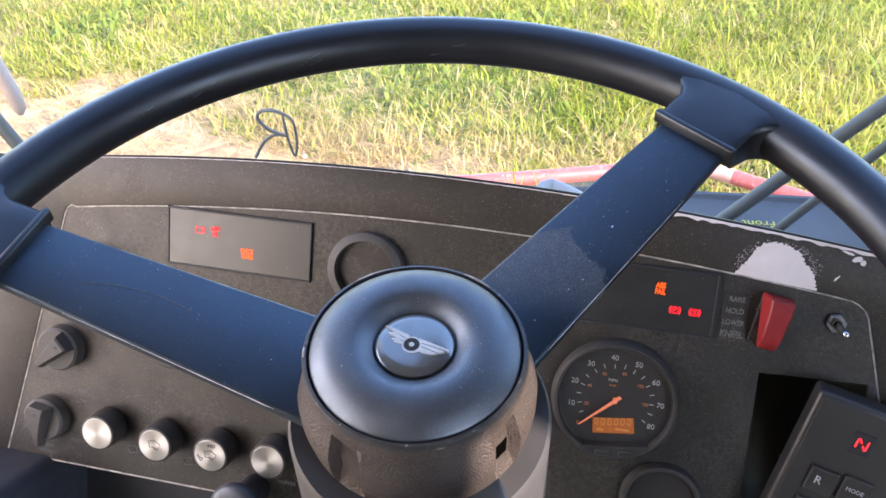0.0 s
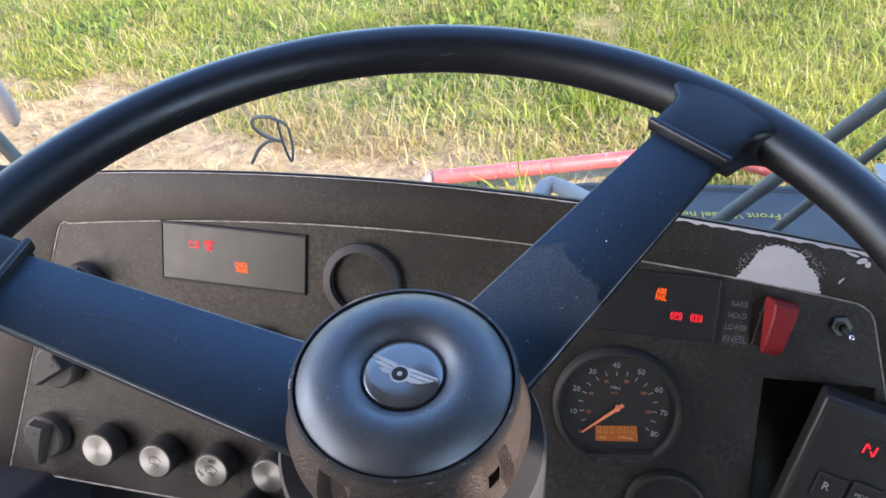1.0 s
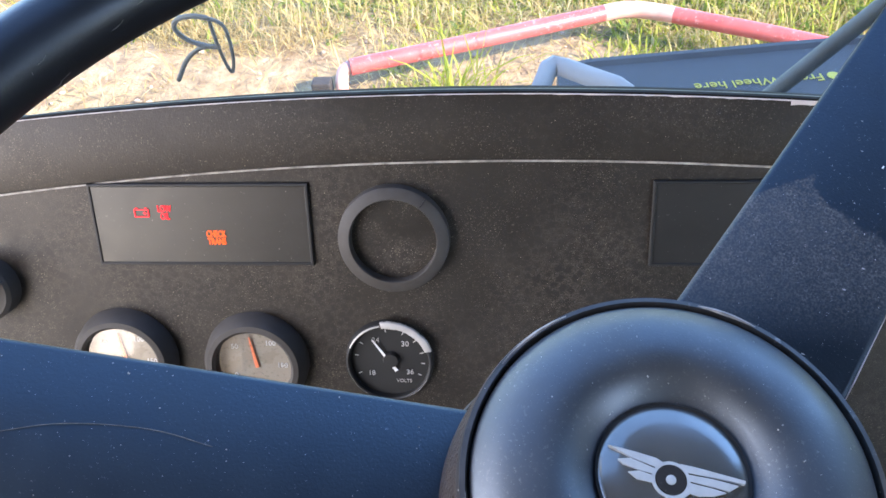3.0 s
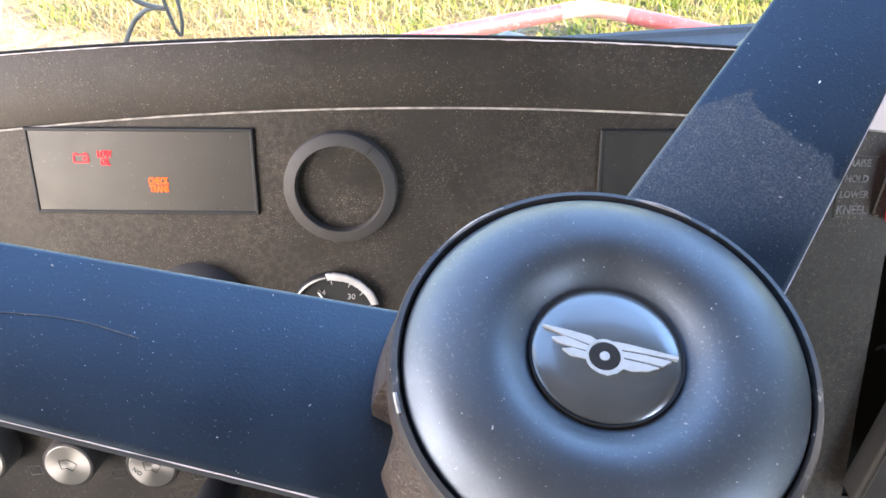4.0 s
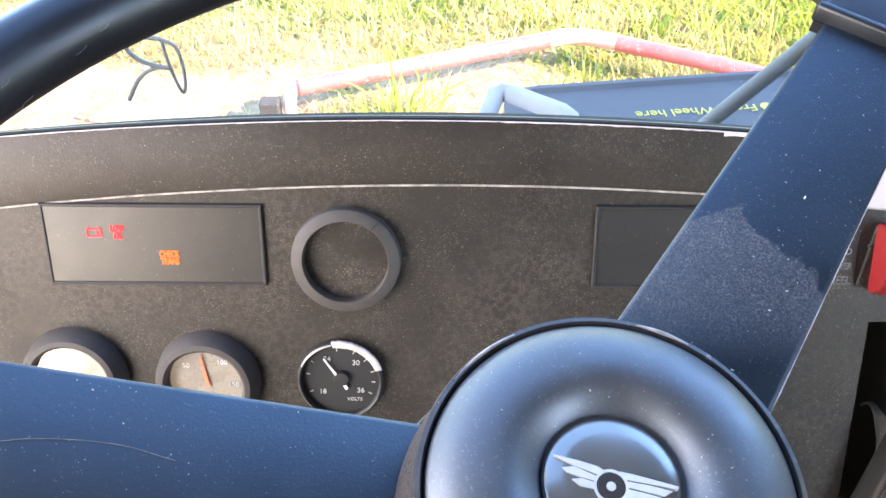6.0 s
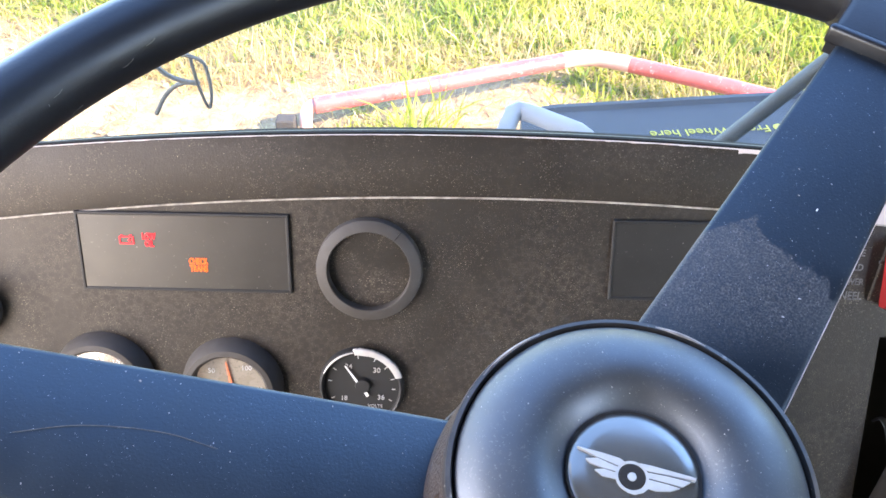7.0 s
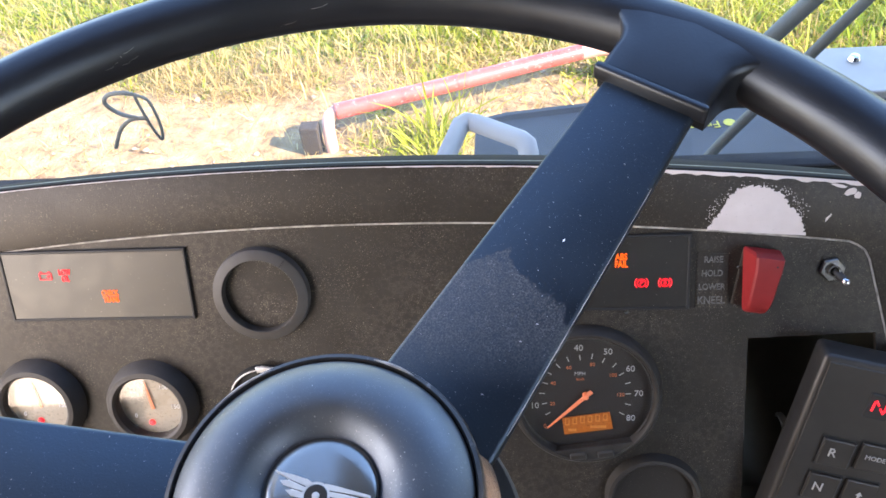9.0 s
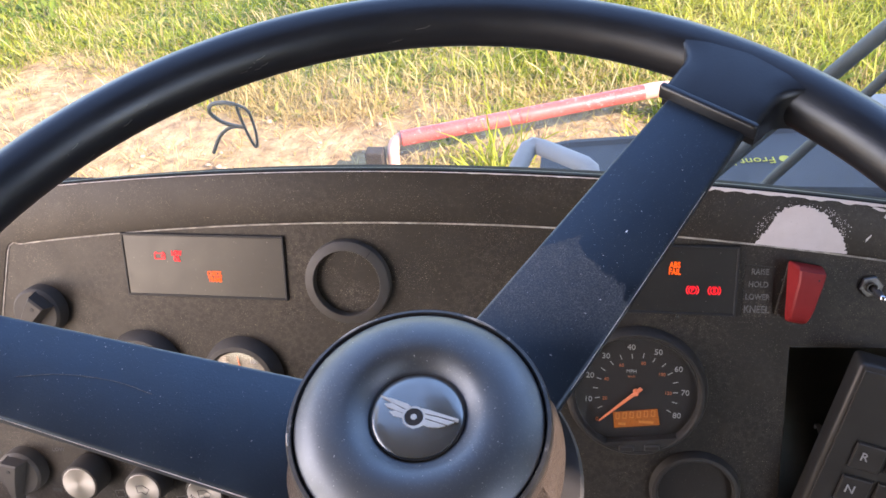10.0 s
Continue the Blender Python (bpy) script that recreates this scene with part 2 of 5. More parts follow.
M_REDCAP = material("red_plastic", (0.25, 0.016, 0.017), 0.5, spec=0.3, second=(0.20, 0.012, 0.012), scale=60, rough_vary=0.05, bump=0.00005, bump_scale=500)
M_RED = material("red_lamp", (0.3, 0.0, 0.0), 0.5, emit=(1.0, 0.015, 0.03), strength=0.33)
M_AMBER = material("amber_lamp", (0.3, 0.06, 0.0), 0.5, emit=(1.0, 0.10, 0.006), strength=0.34)

# ---- bus body round the cab ----
M_PANEL = material("cab_panel_grey", (0.15, 0.146, 0.142), 0.6, second=(0.19, 0.184, 0.177), scale=3, bump=0.0004, bump_scale=120)
M_CEIL = material("ceiling_grey", (0.055, 0.053, 0.05), 0.8, second=(0.07, 0.068, 0.065), scale=2, bump=0.0004, bump_scale=100)
M_FLOOR = material("floor_rubber", (0.06, 0.06, 0.062), 0.7, second=(0.09, 0.088, 0.085), scale=5, bump=0.001, bump_scale=90)
M_BODY = material("body_paint", (0.30, 0.31, 0.33), 0.4, second=(0.26, 0.27, 0.28), scale=2, rough_vary=0.05)
XL, XR, YB, ZF, ZR = -0.62, 1.55, -3.2, 0.42, 2.42


def slab(name, x0, x1, y0, y1, z0, z1, mat, label, category):
    bm = box(x1 - x0, y1 - y0, z1 - z0, at=((x0 + x1) / 2, (y0 + y1) / 2, (z0 + z1) / 2))
    ob = part(name, bm, mat)
    return tagged(ob, label, category, kind="structure")


def wall_with_opening(name, x, thick, y0, y1, z0, z1, holes, label):
    """A side wall in the plane x, with its openings."""
    bm = plate([(y0, z0), (y1, z0), (y1, z1), (y0, z1)], 0, thick, [[(h0, k0), (h1, k0), (h1, k1), (h0, k1)] for h0, h1, k0, k1 in holes])
    bmesh.ops.transform(bm, matrix=Matrix(((0, 0, 1, x), (1, 0, 0, 0), (0, 1, 0, 0), (0, 0, 0, 1))), verts=bm.verts)
    bmesh.ops.recalc_face_normals(bm, faces=bm.faces)
    ob = part(name, bm, M_PANEL)
    return tagged(ob, label, "wall", kind="structure")


slab("ceiling", XL, XR, YB, 0.62, ZR, ZR + 0.05, M_CEIL, "dark grey panelled bus cab ceiling", "ceiling")
slab("floor", XL, XR, YB, 1.02, ZF - 0.05, ZF, M_FLOOR, "dark rubber covered bus cab floor", "floor")
slab("wall_rear", XL, XR, YB - 0.05, YB, ZF, ZR, M_PANEL, "plain grey panel closing the cab behind", "wall")
slab("wall_front", XL, XR, 1.02, 1.06, 0.30, 1.05, M_BODY, "grey painted front panel under the windscreen", "wall")
# the low rear opening is added to give the gauge glass bright ground to mirror
wall_with_opening("wall_left", XL - 0.04, 0.04, YB, 1.06, ZF, ZR, ((-0.62, 0.92, 0.93, 2.12), (-1.40, -0.70, 0.74, 1.30)), "grey cab side wall with the driver's window and an added low opening behind it")
# unseen openings, sized so the sun reaches only the hub's right side
wall_with_opening("wall_right", XR, 0.04, YB, 1.06, ZF, ZR, ((-0.95, -0.19, 0.6, 2.206), (-0.098, -0.006, 1.0, 2.206)), "grey unseen side wall with a door opening and a slit added for the sun")
# unseen: high on the left for sky reflections, deep block darkens the right spoke's
slab("wall_header", XL, 0.27, 0.58, 0.640, 2.40, ZR + 0.05, M_CEIL, "narrow dark grey header above the windscreen", "wall")
slab("wall_header", 0.27, XR, 0.58, 0.800, 1.93, ZR + 0.05, M_CEIL, "unseen dark grey block above the windscreen, darkening the spoke's reflection", "wall")
# windscreen, leaning back, with its rubber seal
M_GLASS = bpy.data.materials.new("windscreen_glass")
M_GLASS.use_nodes = True
gn, gl = M_GLASS.node_tree.nodes, M_GLASS.node_tree.links
gn.remove(gn["Principled BSDF"])
clear, gloss, blend = gn.new("ShaderNodeBsdfTransparent"), gn.new("ShaderNodeBsdfGlossy"), gn.new("ShaderNodeMixShader")
clear.inputs["Color"].default_value = (0.93, 0.96, 0.94, 1)
gloss.inputs["Roughness"].default_value = 0.02
blend.inputs[0].default_value = 0.03
gl.new(clear.outputs[0], blend.inputs[1])
gl.new(gloss.outputs[0], blend.inputs[2])
# a film of dust that scatters daylight, strengthened to stand in for glare
haze, film, h_place, h_noise, h_range = gn.new("ShaderNodeBsdfTranslucent"), gn.new("ShaderNodeMixShader"), gn.new("ShaderNodeTexCoord"), gn.new("ShaderNodeTexNoise"), gn.new("ShaderNodeMapRange")
haze.inputs["Color"].default_value = (0.82, 0.80, 0.76, 1)
h_noise.inputs["Scale"].default_value, h_noise.inputs["Detail"].default_value = 2.2, 6.0
h_range.inputs["From Min"].default_value, h_range.inputs["From Max"].default_value = 0.35, 0.7
h_range.inputs["To Min"].default_value, h_range.inputs["To Max"].default_value = 0.005, 0.048
gl.new(h_place.outputs["Object"], h_noise.inputs["Vector"])
gl.new(h_noise.outputs["Fac"], h_range.inputs["Value"])
gl.new(h_range.outputs["Result"], film.inputs[0])
gl.new(blend.outputs[0], film.inputs[1])
gl.new(haze.outputs[0], film.inputs[2])
gl.new(film.outputs[0], gn["Material Output"].inputs[0])
GLASS_TOP = 1.36                      # height of the glass along its slope, up to the dark header panel
SCREEN = Matrix(((1, 0, 0, 0.46), (0, -0.318, -0.948, 1.094), (0, 0.948, -0.318, 1.10), (0, 0, 0, 1)))
screen = empty("window_1", SCREEN, "wide clear windscreen leaning back over the dashboard", "window", kind="structure")
bm = bmesh.new()
bm.faces.new([bm.verts.new((x, y, 0)) for x, y in ((-1.04, -0.05), (1.06, -0.05), (1.06, GLASS_TOP), (-1.04, GLASS_TOP))])
glass = part("pane", bm, M_GLASS, screen)
glass.visible_shadow = False
part("seal", plate([(-1.08, -0.09), (1.09, -0.09), (1.09, GLASS_TOP + 0.04), (-1.08, GLASS_TOP + 0.04)], -0.010, 0.010,
                   [[(-1.04, -0.05), (1.06, -0.05), (1.06, GLASS_TOP), (-1.04, GLASS_TOP)]], bevel=0.003), M_RUBBER, screen)

# ---- dashboard ----
def top_line(u):
    return 0.0150 - 0.19 * (u - 0.275) ** 2


def lip_line(u):
    return 0.0585 - 0.165 * (u - 0.25) ** 2


def fascia_top(grow=0.0):
    line = [(-0.100 + k * 0.715 / 40, top_line(-0.100 + k * 0.715 / 40) + grow) for k in range(41)]
    right = [(0.6205 + grow * 0.6, -0.0095 + grow * 0.8), (0.6260 + grow * 0.8, -0.0135 + grow * 0.5), (0.6295 + grow, -0.020)]
    left = [(-0.1130 - grow, -0.0190), (-0.1105 - grow * 0.8, -0.0135 + grow * 0.5), (-0.1060 - grow * 0.6, -0.0105 + grow * 0.8)]
    return left, line, right


def fascia_outline(grow=0.0, bottom=-0.291):
    left, line, right = fascia_top(grow)
    drop = bottom + 0.020
    return [(-0.1130 - grow + 0.283 * drop, bottom)] + left + line + right + [(0.6295 + grow - 0.30 * drop, bottom)]


dashboard = empty("dashboard", DASH, "black textured dashboard with scuffed paint and worn edges", "dashboard", kind="structure")
HOLE = [(0.553, -0.079), (0.640, -0.0755), (0.668, -0.27), (0.557, -0.27)]
part("fascia", plate(fascia_outline(), -0.004, 0.0, [HOLE]), M_FASCIA, dashboard, "black instrument fascia, dusty and finely scratched", smooth=30)
STEPS = [-0.42 + k * 1.30 / 60 for k in range(61)]
inner = fascia_outline(0.0016, -0.40)
part("housing", plate([(u, lip_line(u)) for u in STEPS] + [(0.88, -0.40)] + inner[::-1] + [(-0.42, -0.40)], -0.014, 0.0015, bevel=0.0007),
     M_DASH, dashboard, "black moulded surround of the instrument fascia", smooth=30)
edge = fascia_outline(0.0013)
part("trim", plate(edge, -0.003, 0.0007, [fascia_outline(0.0001, -0.2895)]), M_EDGE, dashboard, "pale worn edge line round the fascia")
part("lower_panel", plate([(-0.3, -0.292), (0.8, -0.292), (0.8, -0.6), (-0.3, -0.6)], -0.06, -0.05), M_BLACK, dashboard)
bm = bmesh.new()
rows = []
for u in STEPS:
    v = lip_line(u)
    rows.append([bm.verts.new((u, v + a, b)) for a, b in ((-0.0005, 0.0013), (0.0010, 0.0010), (0.0016, -0.001), (-0.008, -0.062), (-0.030, -0.135), (-0.3, -0.160))])
for p, q in zip(rows, rows[1:]):
    for k in range(5):
        bm.faces.new((p[k], q[k], q[k + 1], p[k + 1]))
bmesh.ops.recalc_face_normals(bm, faces=bm.faces)
part("dash_top", bm, M_TOP, dashboard, "black dash top falling away to the windscreen", smooth=60)


# paint worn through to the pale primer
def ragged(outline, jitter, step, seed):
    rnd = random.Random(seed)
    out = []
    for (x0, y0), (x1, y1) in zip(outline, outline[1:] + outline[:1]):
        n = max(1, int(math.hypot(x1 - x0, y1 - y0) / step))
        for k in range(n):
            j = jitter if not (y0 < 0.006 and y1 < 0.006) else 0.0
            out.append((x0 + (x1 - x0) * k / n + rnd.uniform(-j, j), y0 + (y1 - y0) * k / n + rnd.uniform(-j, j)))
    return out


M_PRIMER = material("bare_primer", (0.60, 0.54, 0.52), 0.7, second=(0.52, 0.46, 0.44), scale=60, dust=(0.25, 0.22, 0.21), dust_scale=300, dust_at=(0.64, 0.7))
patch = ragged([(0.5200, 0.0052), (0.5265, 0.0140), (0.5330, 0.0270), (0.5390, 0.0335), (0.5480, 0.0350), (0.5590, 0.0345), (0.5685, 0.0295),
                (0.5750, 0.0200), (0.5815, 0.0120), (0.5860, -0.0010), (0.5530, 0.0019)], 0.0011, 0.0011, 4)
bm = plate(patch, 0.0014, 0.0019)
rnd = random.Random(11)
for k in range(380):
    t = rnd.uniform(0, 6.283)
    x, y = 0.553 + math.cos(t) * 0.0295 + rnd.gauss(0, 0.0024), 0.015 + math.sin(t) * 0.0195 + rnd.gauss(0, 0.0020)
    if y < 0.004:
        continue
    r = rnd.uniform(0.00012, 0.0004)
    join(bm, plate([(x + r * math.cos(a) * rnd.uniform(0.6, 1.3), y + r * math.sin(a) * rnd.uniform(0.6, 1.3)) for a in (0, 1, 2, 3, 4, 5)], 0.0014, 0.0018))
part("wear_patch", bm, M_PRIMER, dashboard, "pale patch where the black paint has worn off")
for k, (u0, u1, wide) in enumerate(((0.44, 0.66, 0.0032), (0.30, 0.44, 0.0010), (-0.10, 0.30, 0.0006))):
    rnd = random.Random(20 + k)
    n = int((u1 - u0) / 0.004)
    upper = [(u0 + (u1 - u0) * j / n, lip_line(u0 + (u1 - u0) * j / n) - 0.0002) for j in range(n + 1)]
    lower = [(x, y - max(0.0003, wide * (0.85 + 0.35 * noise.noise((x * 90, k, 0))) * rnd.uniform(0.6, 1.15))) for x, y in upper]
    part("worn_lip", plate(upper + lower[::-1], 0.0012, 0.0020), M_PRIMER, dashboard, "chipped paint along the lip")
rnd = random.Random(5)
bm = None
for x, y, a, b, turn in ((0.6125, 0.029, 0.0040, 0.0022, 0.3), (0.6175, 0.0265, 0.0026, 0.0020, 1.0), (0.600, 0.0115, 0.0008, 0.0032, -0.5), (0.605, 0.0335, 0.005, 0.0009, -0.2)):
    loop = [(x + a * math.cos(t) * math.cos(turn) - b * math.sin(t) * math.sin(turn) + rnd.uniform(-4e-4, 4e-4),
             y + a * math.cos(t) * math.sin(turn) + b * math.sin(t) * math.cos(turn) + rnd.uniform(-4e-4, 4e-4)) for t in [k * 0.52 for k in range(12)]]
    one = plate(loop, 0.0014, 0.0019)
    bm = one if bm is None else join(bm, one)
part("paint_chip", bm, M_PRIMER, dashboard, "small chips in the paint")

# ---- instruments ----
M_PRINT_DIM = material("faded_print", (0.21, 0.20, 0.19), 0.6, second=(0.035, 0.034, 0.033), scale=350, amount=0.5)
M_ORANGE = material("orange_needle", (0.80, 0.22, 0.10), 0.5, emit=(1.0, 0.2, 0.04), strength=0.02)
M_AMBERPRINT = material("amber_print", (0.45, 0.13, 0.05), 0.6)
M_LCD = material("amber_display", (0.30, 0.095, 0.012), 0.4, second=(0.24, 0.076, 0.012), scale=200, emit=(1.0, 0.22, 0.008), strength=0.03)
M_LCDDARK = material("display_segment", (0.50, 0.20, 0.045), 0.5)
M_DIAL = material("dial_black", (0.018, 0.016, 0.0145), 0.6, spec=0.3, tint=(1.0, 0.9, 0.8), second=(0.022, 0.02, 0.019), scale=90, dust=(0.12, 0.10, 0.09), dust_scale=500, dust_at=(0.6, 0.75))
M_COVER = bpy.data.materials.new("gauge_glass")
M_COVER.use_nodes = True
cn, cl = M_COVER.node_tree.nodes, M_COVER.node_tree.links
cn.remove(cn["Principled BSDF"])
c_clear, c_gloss, c_mix = cn.new("ShaderNodeBsdfTransparent"), cn.new("ShaderNodeBsdfGlossy"), cn.new("ShaderNodeMixShader")
c_gloss.inputs["Roughness"].default_value = 0.06
c_mix.inputs[0].default_value = 0.08
cl.new(c_clear.outputs[0], c_mix.inputs[1])
cl.new(c_gloss.outputs[0], c_mix.inputs[2])
# dust lying on the clear plastic
c_place, c_noise, c_patch, c_range, c_dust, c_all, c_prod = [cn.new("ShaderNode" + k) for k in ("TexCoord", "TexNoise", "TexNoise", "MapRange", "BsdfDiffuse", "MixShader", "Math")]
c_noise.inputs["Scale"].default_value, c_noise.inputs["Detail"].default_value, c_noise.inputs["Roughness"].default_value = 420.0, 6.0, 0.7
c_patch.inputs["Scale"].default_value = 45.0
c_range.inputs["From Min"].default_value, c_range.inputs["From Max"].default_value, c_range.inputs["To Max"].default_value = 0.54, 0.74, 0.9
c_dust.inputs["Color"].default_value = (0.20, 0.17, 0.13, 1)
c_prod.operation = "MULTIPLY"
cl.new(c_place.outputs["Object"], c_noise.inputs["Vector"])
cl.new(c_place.outputs["Object"], c_patch.inputs["Vector"])
cl.new(c_noise.outputs["Fac"], c_range.inputs["Value"])
cl.new(c_range.outputs["Result"], c_prod.inputs[0])
cl.new(c_patch.outputs["Fac"], c_prod.inputs[1])
cl.new(c_prod.outputs[0], c_all.inputs[0])
cl.new(c_mix.outputs[0], c_all.inputs[1])
cl.new(c_dust.outputs[0], c_all.inputs[2])
cl.new(c_all.outputs[0], cn["Material Output"].inputs[0])

M_BRIGHTCOVER = M_COVER.copy()
M_BRIGHTCOVER.name = "gauge_glass_glossy"
for node in M_BRIGHTCOVER.node_tree.nodes:
    if node.type == "MIX_SHADER" and not node.inputs[0].is_linked:
        node.inputs[0].default_value = 0.115


def needle(length, back, wide, material_, parent, deg, z, label=""):
    bm = plate([(-back, -wide), (length * 0.97, -wide * 0.35), (length, 0), (length * 0.97, wide * 0.35), (-back, wide)], 0, 0.0008)
    return part("needle", bm, material_, parent, label, m=pose(0, 0, z, 0, 0, deg))


def glass_cover(r, z, parent, mat=M_COVER):
    ob = part("glass_cover", lathe([(0, z + 0.0006), (r * 0.6, z + 0.0004), (r, z)], 40), mat, parent, smooth=60)
    ob.visible_shadow = False
    return ob


# empty round plug
plug = empty("blanking_plug", DASH @ pose(0.1995, -0.0356, 0), "round black rubber ring with a blank disc", "plug")
part("ring", lathe([(0.0281, 0.0008), (0.0283, 0.0082), (0.0287, 0.0088), (0.0352, 0.0072), (0.0361, 0.0064), (0.0366, 0.0)], 72), M_SWITCH, plug, smooth=28)
part("split", box(0.0085, 0.0007, 0.0012, at=(0.0322, 0, 0.0080)), M_BLACK, plug, "small split in the ring", m=pose(0, 0, 0, 0, 0, 52))
part("disc", lathe([(0, 0.0012), (0.0284, 0.0010)], 48), M_FASCIA, plug)

# two air gauges in thick rubber bezels
# dial colour carries the cream reflection seen on the cover glass
M_GLAREDIAL = material("glare_paled_dial", (0.28, 0.25, 0.20), 0.28, second=(0.33, 0.295, 0.24), scale=35, rough_vary=0.06, coat=0.6)
for u, v, tip in ((0.0050, -0.1252, 98), (0.0985, -0.1272, 99)):
    g = empty("air_gauge", DASH @ pose(u, v, 0), "air gauge in a thick rubber bezel, its dial paled for reflected light", "gauge", group="gauges on the fascia")
    part("bezel", lathe([(0.0262, 0.0040), (0.0265, 0.0125), (0.0285, 0.0145), (0.0320, 0.0140), (0.0352, 0.0095), (0.0368, 0.0)], 64), M_SWITCH, g, smooth=40)
    part("dial", lathe([(0, 0.0042), (0.0264, 0.0040)], 48), M_GLAREDIAL, g, "dial with the glass's cream reflection in its colour")
    needle(0.020, 0.004, 0.0013, M_ORANGE, g, tip, 0.0050, "orange pointer")
    for text, a, size in (("0", 215, 0.0050), ("50", 140, 0.0052), ("100", 52, 0.0052), ("150", -8, 0.0052)):
        part("numeral", lettering(text, size), M_WHITE, g, m=pose(0.0185 * math.cos(radians(a)), 0.0185 * math.sin(radians(a)), 0.0046))
    part("warning_lamp", lathe([(0, 0.0062), (0.0018, 0.0059), (0.0027, 0.0044)], 16), M_RED, g, "lit red lamp", m=pose(-0.0030, -0.0165, 0))
    glass_cover(0.0264, 0.0092, g, M_BRIGHTCOVER)

M_TORN = material("torn_foil", (0.52, 0.50, 0.47), 0.45, metal=0.3, second=(0.38, 0.36, 0.34), scale=90)
# volt meter with a split chrome ring
g = empty("volt_meter", DASH @ pose(0.1920, -0.1263, 0), "black volt meter with a chipped bright metal ring", "gauge", group="gauges on the fascia")
part("bezel", lathe([(0.0272, 0.0008), (0.0276, 0.0054), (0.0286, 0.0062), (0.0300, 0.0052), (0.0308, 0.0)], 64), M_BLACK, g, smooth=40)
# the bright rolled metal survives in one broad torn strip, elsewhere as a thin line
rnd = random.Random(31)
torn = [((0.0268 + rnd.uniform(-0.0003, 0.0003)) * math.cos(radians(d)), (0.0268 + rnd.uniform(-0.0003, 0.0003)) * math.sin(radians(d))) for d in range(20, 101, 3)]
torn += [((0.0318 + rnd.uniform(-0.0004, 0.0004)) * math.cos(radians(d)), (0.0318 + rnd.uniform(-0.0004, 0.0004)) * math.sin(radians(d))) for d in range(99, 15, -3)]
part("chrome_strip", plate(torn, 0.0050, 0.0072, bevel=0.0007), M_TORN, g, "torn bright strip of the metal ring", smooth=50)
for a0, a1, thick_ in ((100, 158, 0.0008), (184, 240, 0.00025), (-70, -24, 0.0003)):
    arc = [(0.0288 * math.cos(radians(d)), 0.0288 * math.sin(radians(d)), 0.0060) for d in range(a0, a1, 4)]
    part("chrome_edge", tube(arc, [thick_ * (0.5 + 0.5 * math.sin(math.pi * (k + 0.5) / len(arc))) for k in range(len(arc))], 6), M_TORN if a0 == 100 else M_PRINT_DIM, g, "thin line of worn metal", smooth=50)
part("dial", lathe([(0, 0.0012), (0.0274, 0.0010)], 48), M_BLACK, g)
needle(0.0205, 0.0085, 0.0011, M_WHITE, g, 124, 0.0030, "white pointer")
part("boss", lathe([(0, 0.0048), (0.0050, 0.0045), (0.0062, 0.0012)], 24), M_BLACK, g, smooth=40, m=pose(0.001, 0.001, 0))
for text, a, r, size in (("18", 218, 0.0165, 0.0052), ("24", 120, 0.0180, 0.0052), ("30", 49, 0.0170, 0.0056), ("36", -33, 0.0165, 0.0054)):
    part("numeral", lettering(text, size), M_NUM, g, m=pose(r * math.cos(radians(a)), r * math.sin(radians(a)), 0.0016))
part("legend", lettering("VOLTS", 0.0036), M_NUM, g, m=pose(0.0095, -0.0160, 0.0016))
for a in (205, 170, 145, 95, 65, 40, 15, -5, -28):
    part("tick", box(0.0026, 0.0007, 0.0003, at=(0.0232, 0, 0.0016)), M_NUM, g, m=pose(0, 0, 0, 0, 0, a))

# speedometer
g = empty("speedometer", DASH @ pose(0.4372, -0.1232, 0), "large round black speedometer with an orange pointer and amber display", "gauge", group="gauges on the fascia")
part("bezel", lathe([(0.0496, 0.0012), (0.0500, 0.0082), (0.0512, 0.0100), (0.0532, 0.0100), (0.0552, 0.0078), (0.0566, 0.0040), (0.0572, 0.0)], 80), M_RUBBER, g, smooth=40)
part("dial", lathe([(0, 0.0014), (0.0498, 0.0012)], 64), M_DIAL, g)
part("dial_edge", tube([(0.0486 * math.cos(radians(a)), 0.0486 * math.sin(radians(a)), 0.0062) for a in range(-38, 236, 6)], 0.0004, 6), M_SWITCH, g, "thin pale line round the dial")
chord = [(0.0535 * math.cos(radians(a)), 0.0535 * math.sin(radians(a))) for a in range(238, 321, 4)]
part("lower_bar", plate(chord, 0.0014, 0.0094, bevel=0.0008), M_RUBBER, g)
for k in range(9):
    a = 225.4 - 32.05 * k
    ca, sa = math.cos(radians(a)), math.sin(radians(a))
    if k:
        part("numeral", lettering(str(10 * k), 0.0068), M_NUM, g, m=pose(0.0392 * ca, 0.0392 * sa, 0.0018))
    part("tick", box(0.0042, 0.0007, 0.0003, at=(0.0315, 0, 0.0018)), M_NUM, g, m=pose(0, 0, 0, 0, 0, a))
    if k < 8:
        part("tick", box(0.0042, 0.0007, 0.0003, at=(0.0325, 0, 0.0018)), M_NUM, g, m=pose(0, 0, 0, 0, 0, a - 16.0))
for k, text in enumerate(("20", "40", "60", "80", "100", "120")):
    a = 197 - 39.5 * k
    part("numeral", lettering(text, 0.0040), M_AMBERPRINT, g, "small amber numeral", m=pose(0.0258 * math.cos(radians(a)), 0.0258 * math.sin(radians(a)), 0.0018))
part("numeral", lettering("0", 0.0050), M_AMBERPRINT, g, m=pose(-0.0305, -0.0270, 0.0018))
part("legend", lettering("MPH", 0.0042), M_NUM, g, m=pose(-0.0040, 0.0178, 0.0018))
part("legend", lettering("km/h", 0.0030), M_AMBERPRINT, g, m=pose(-0.0038, 0.0132, 0.0018))
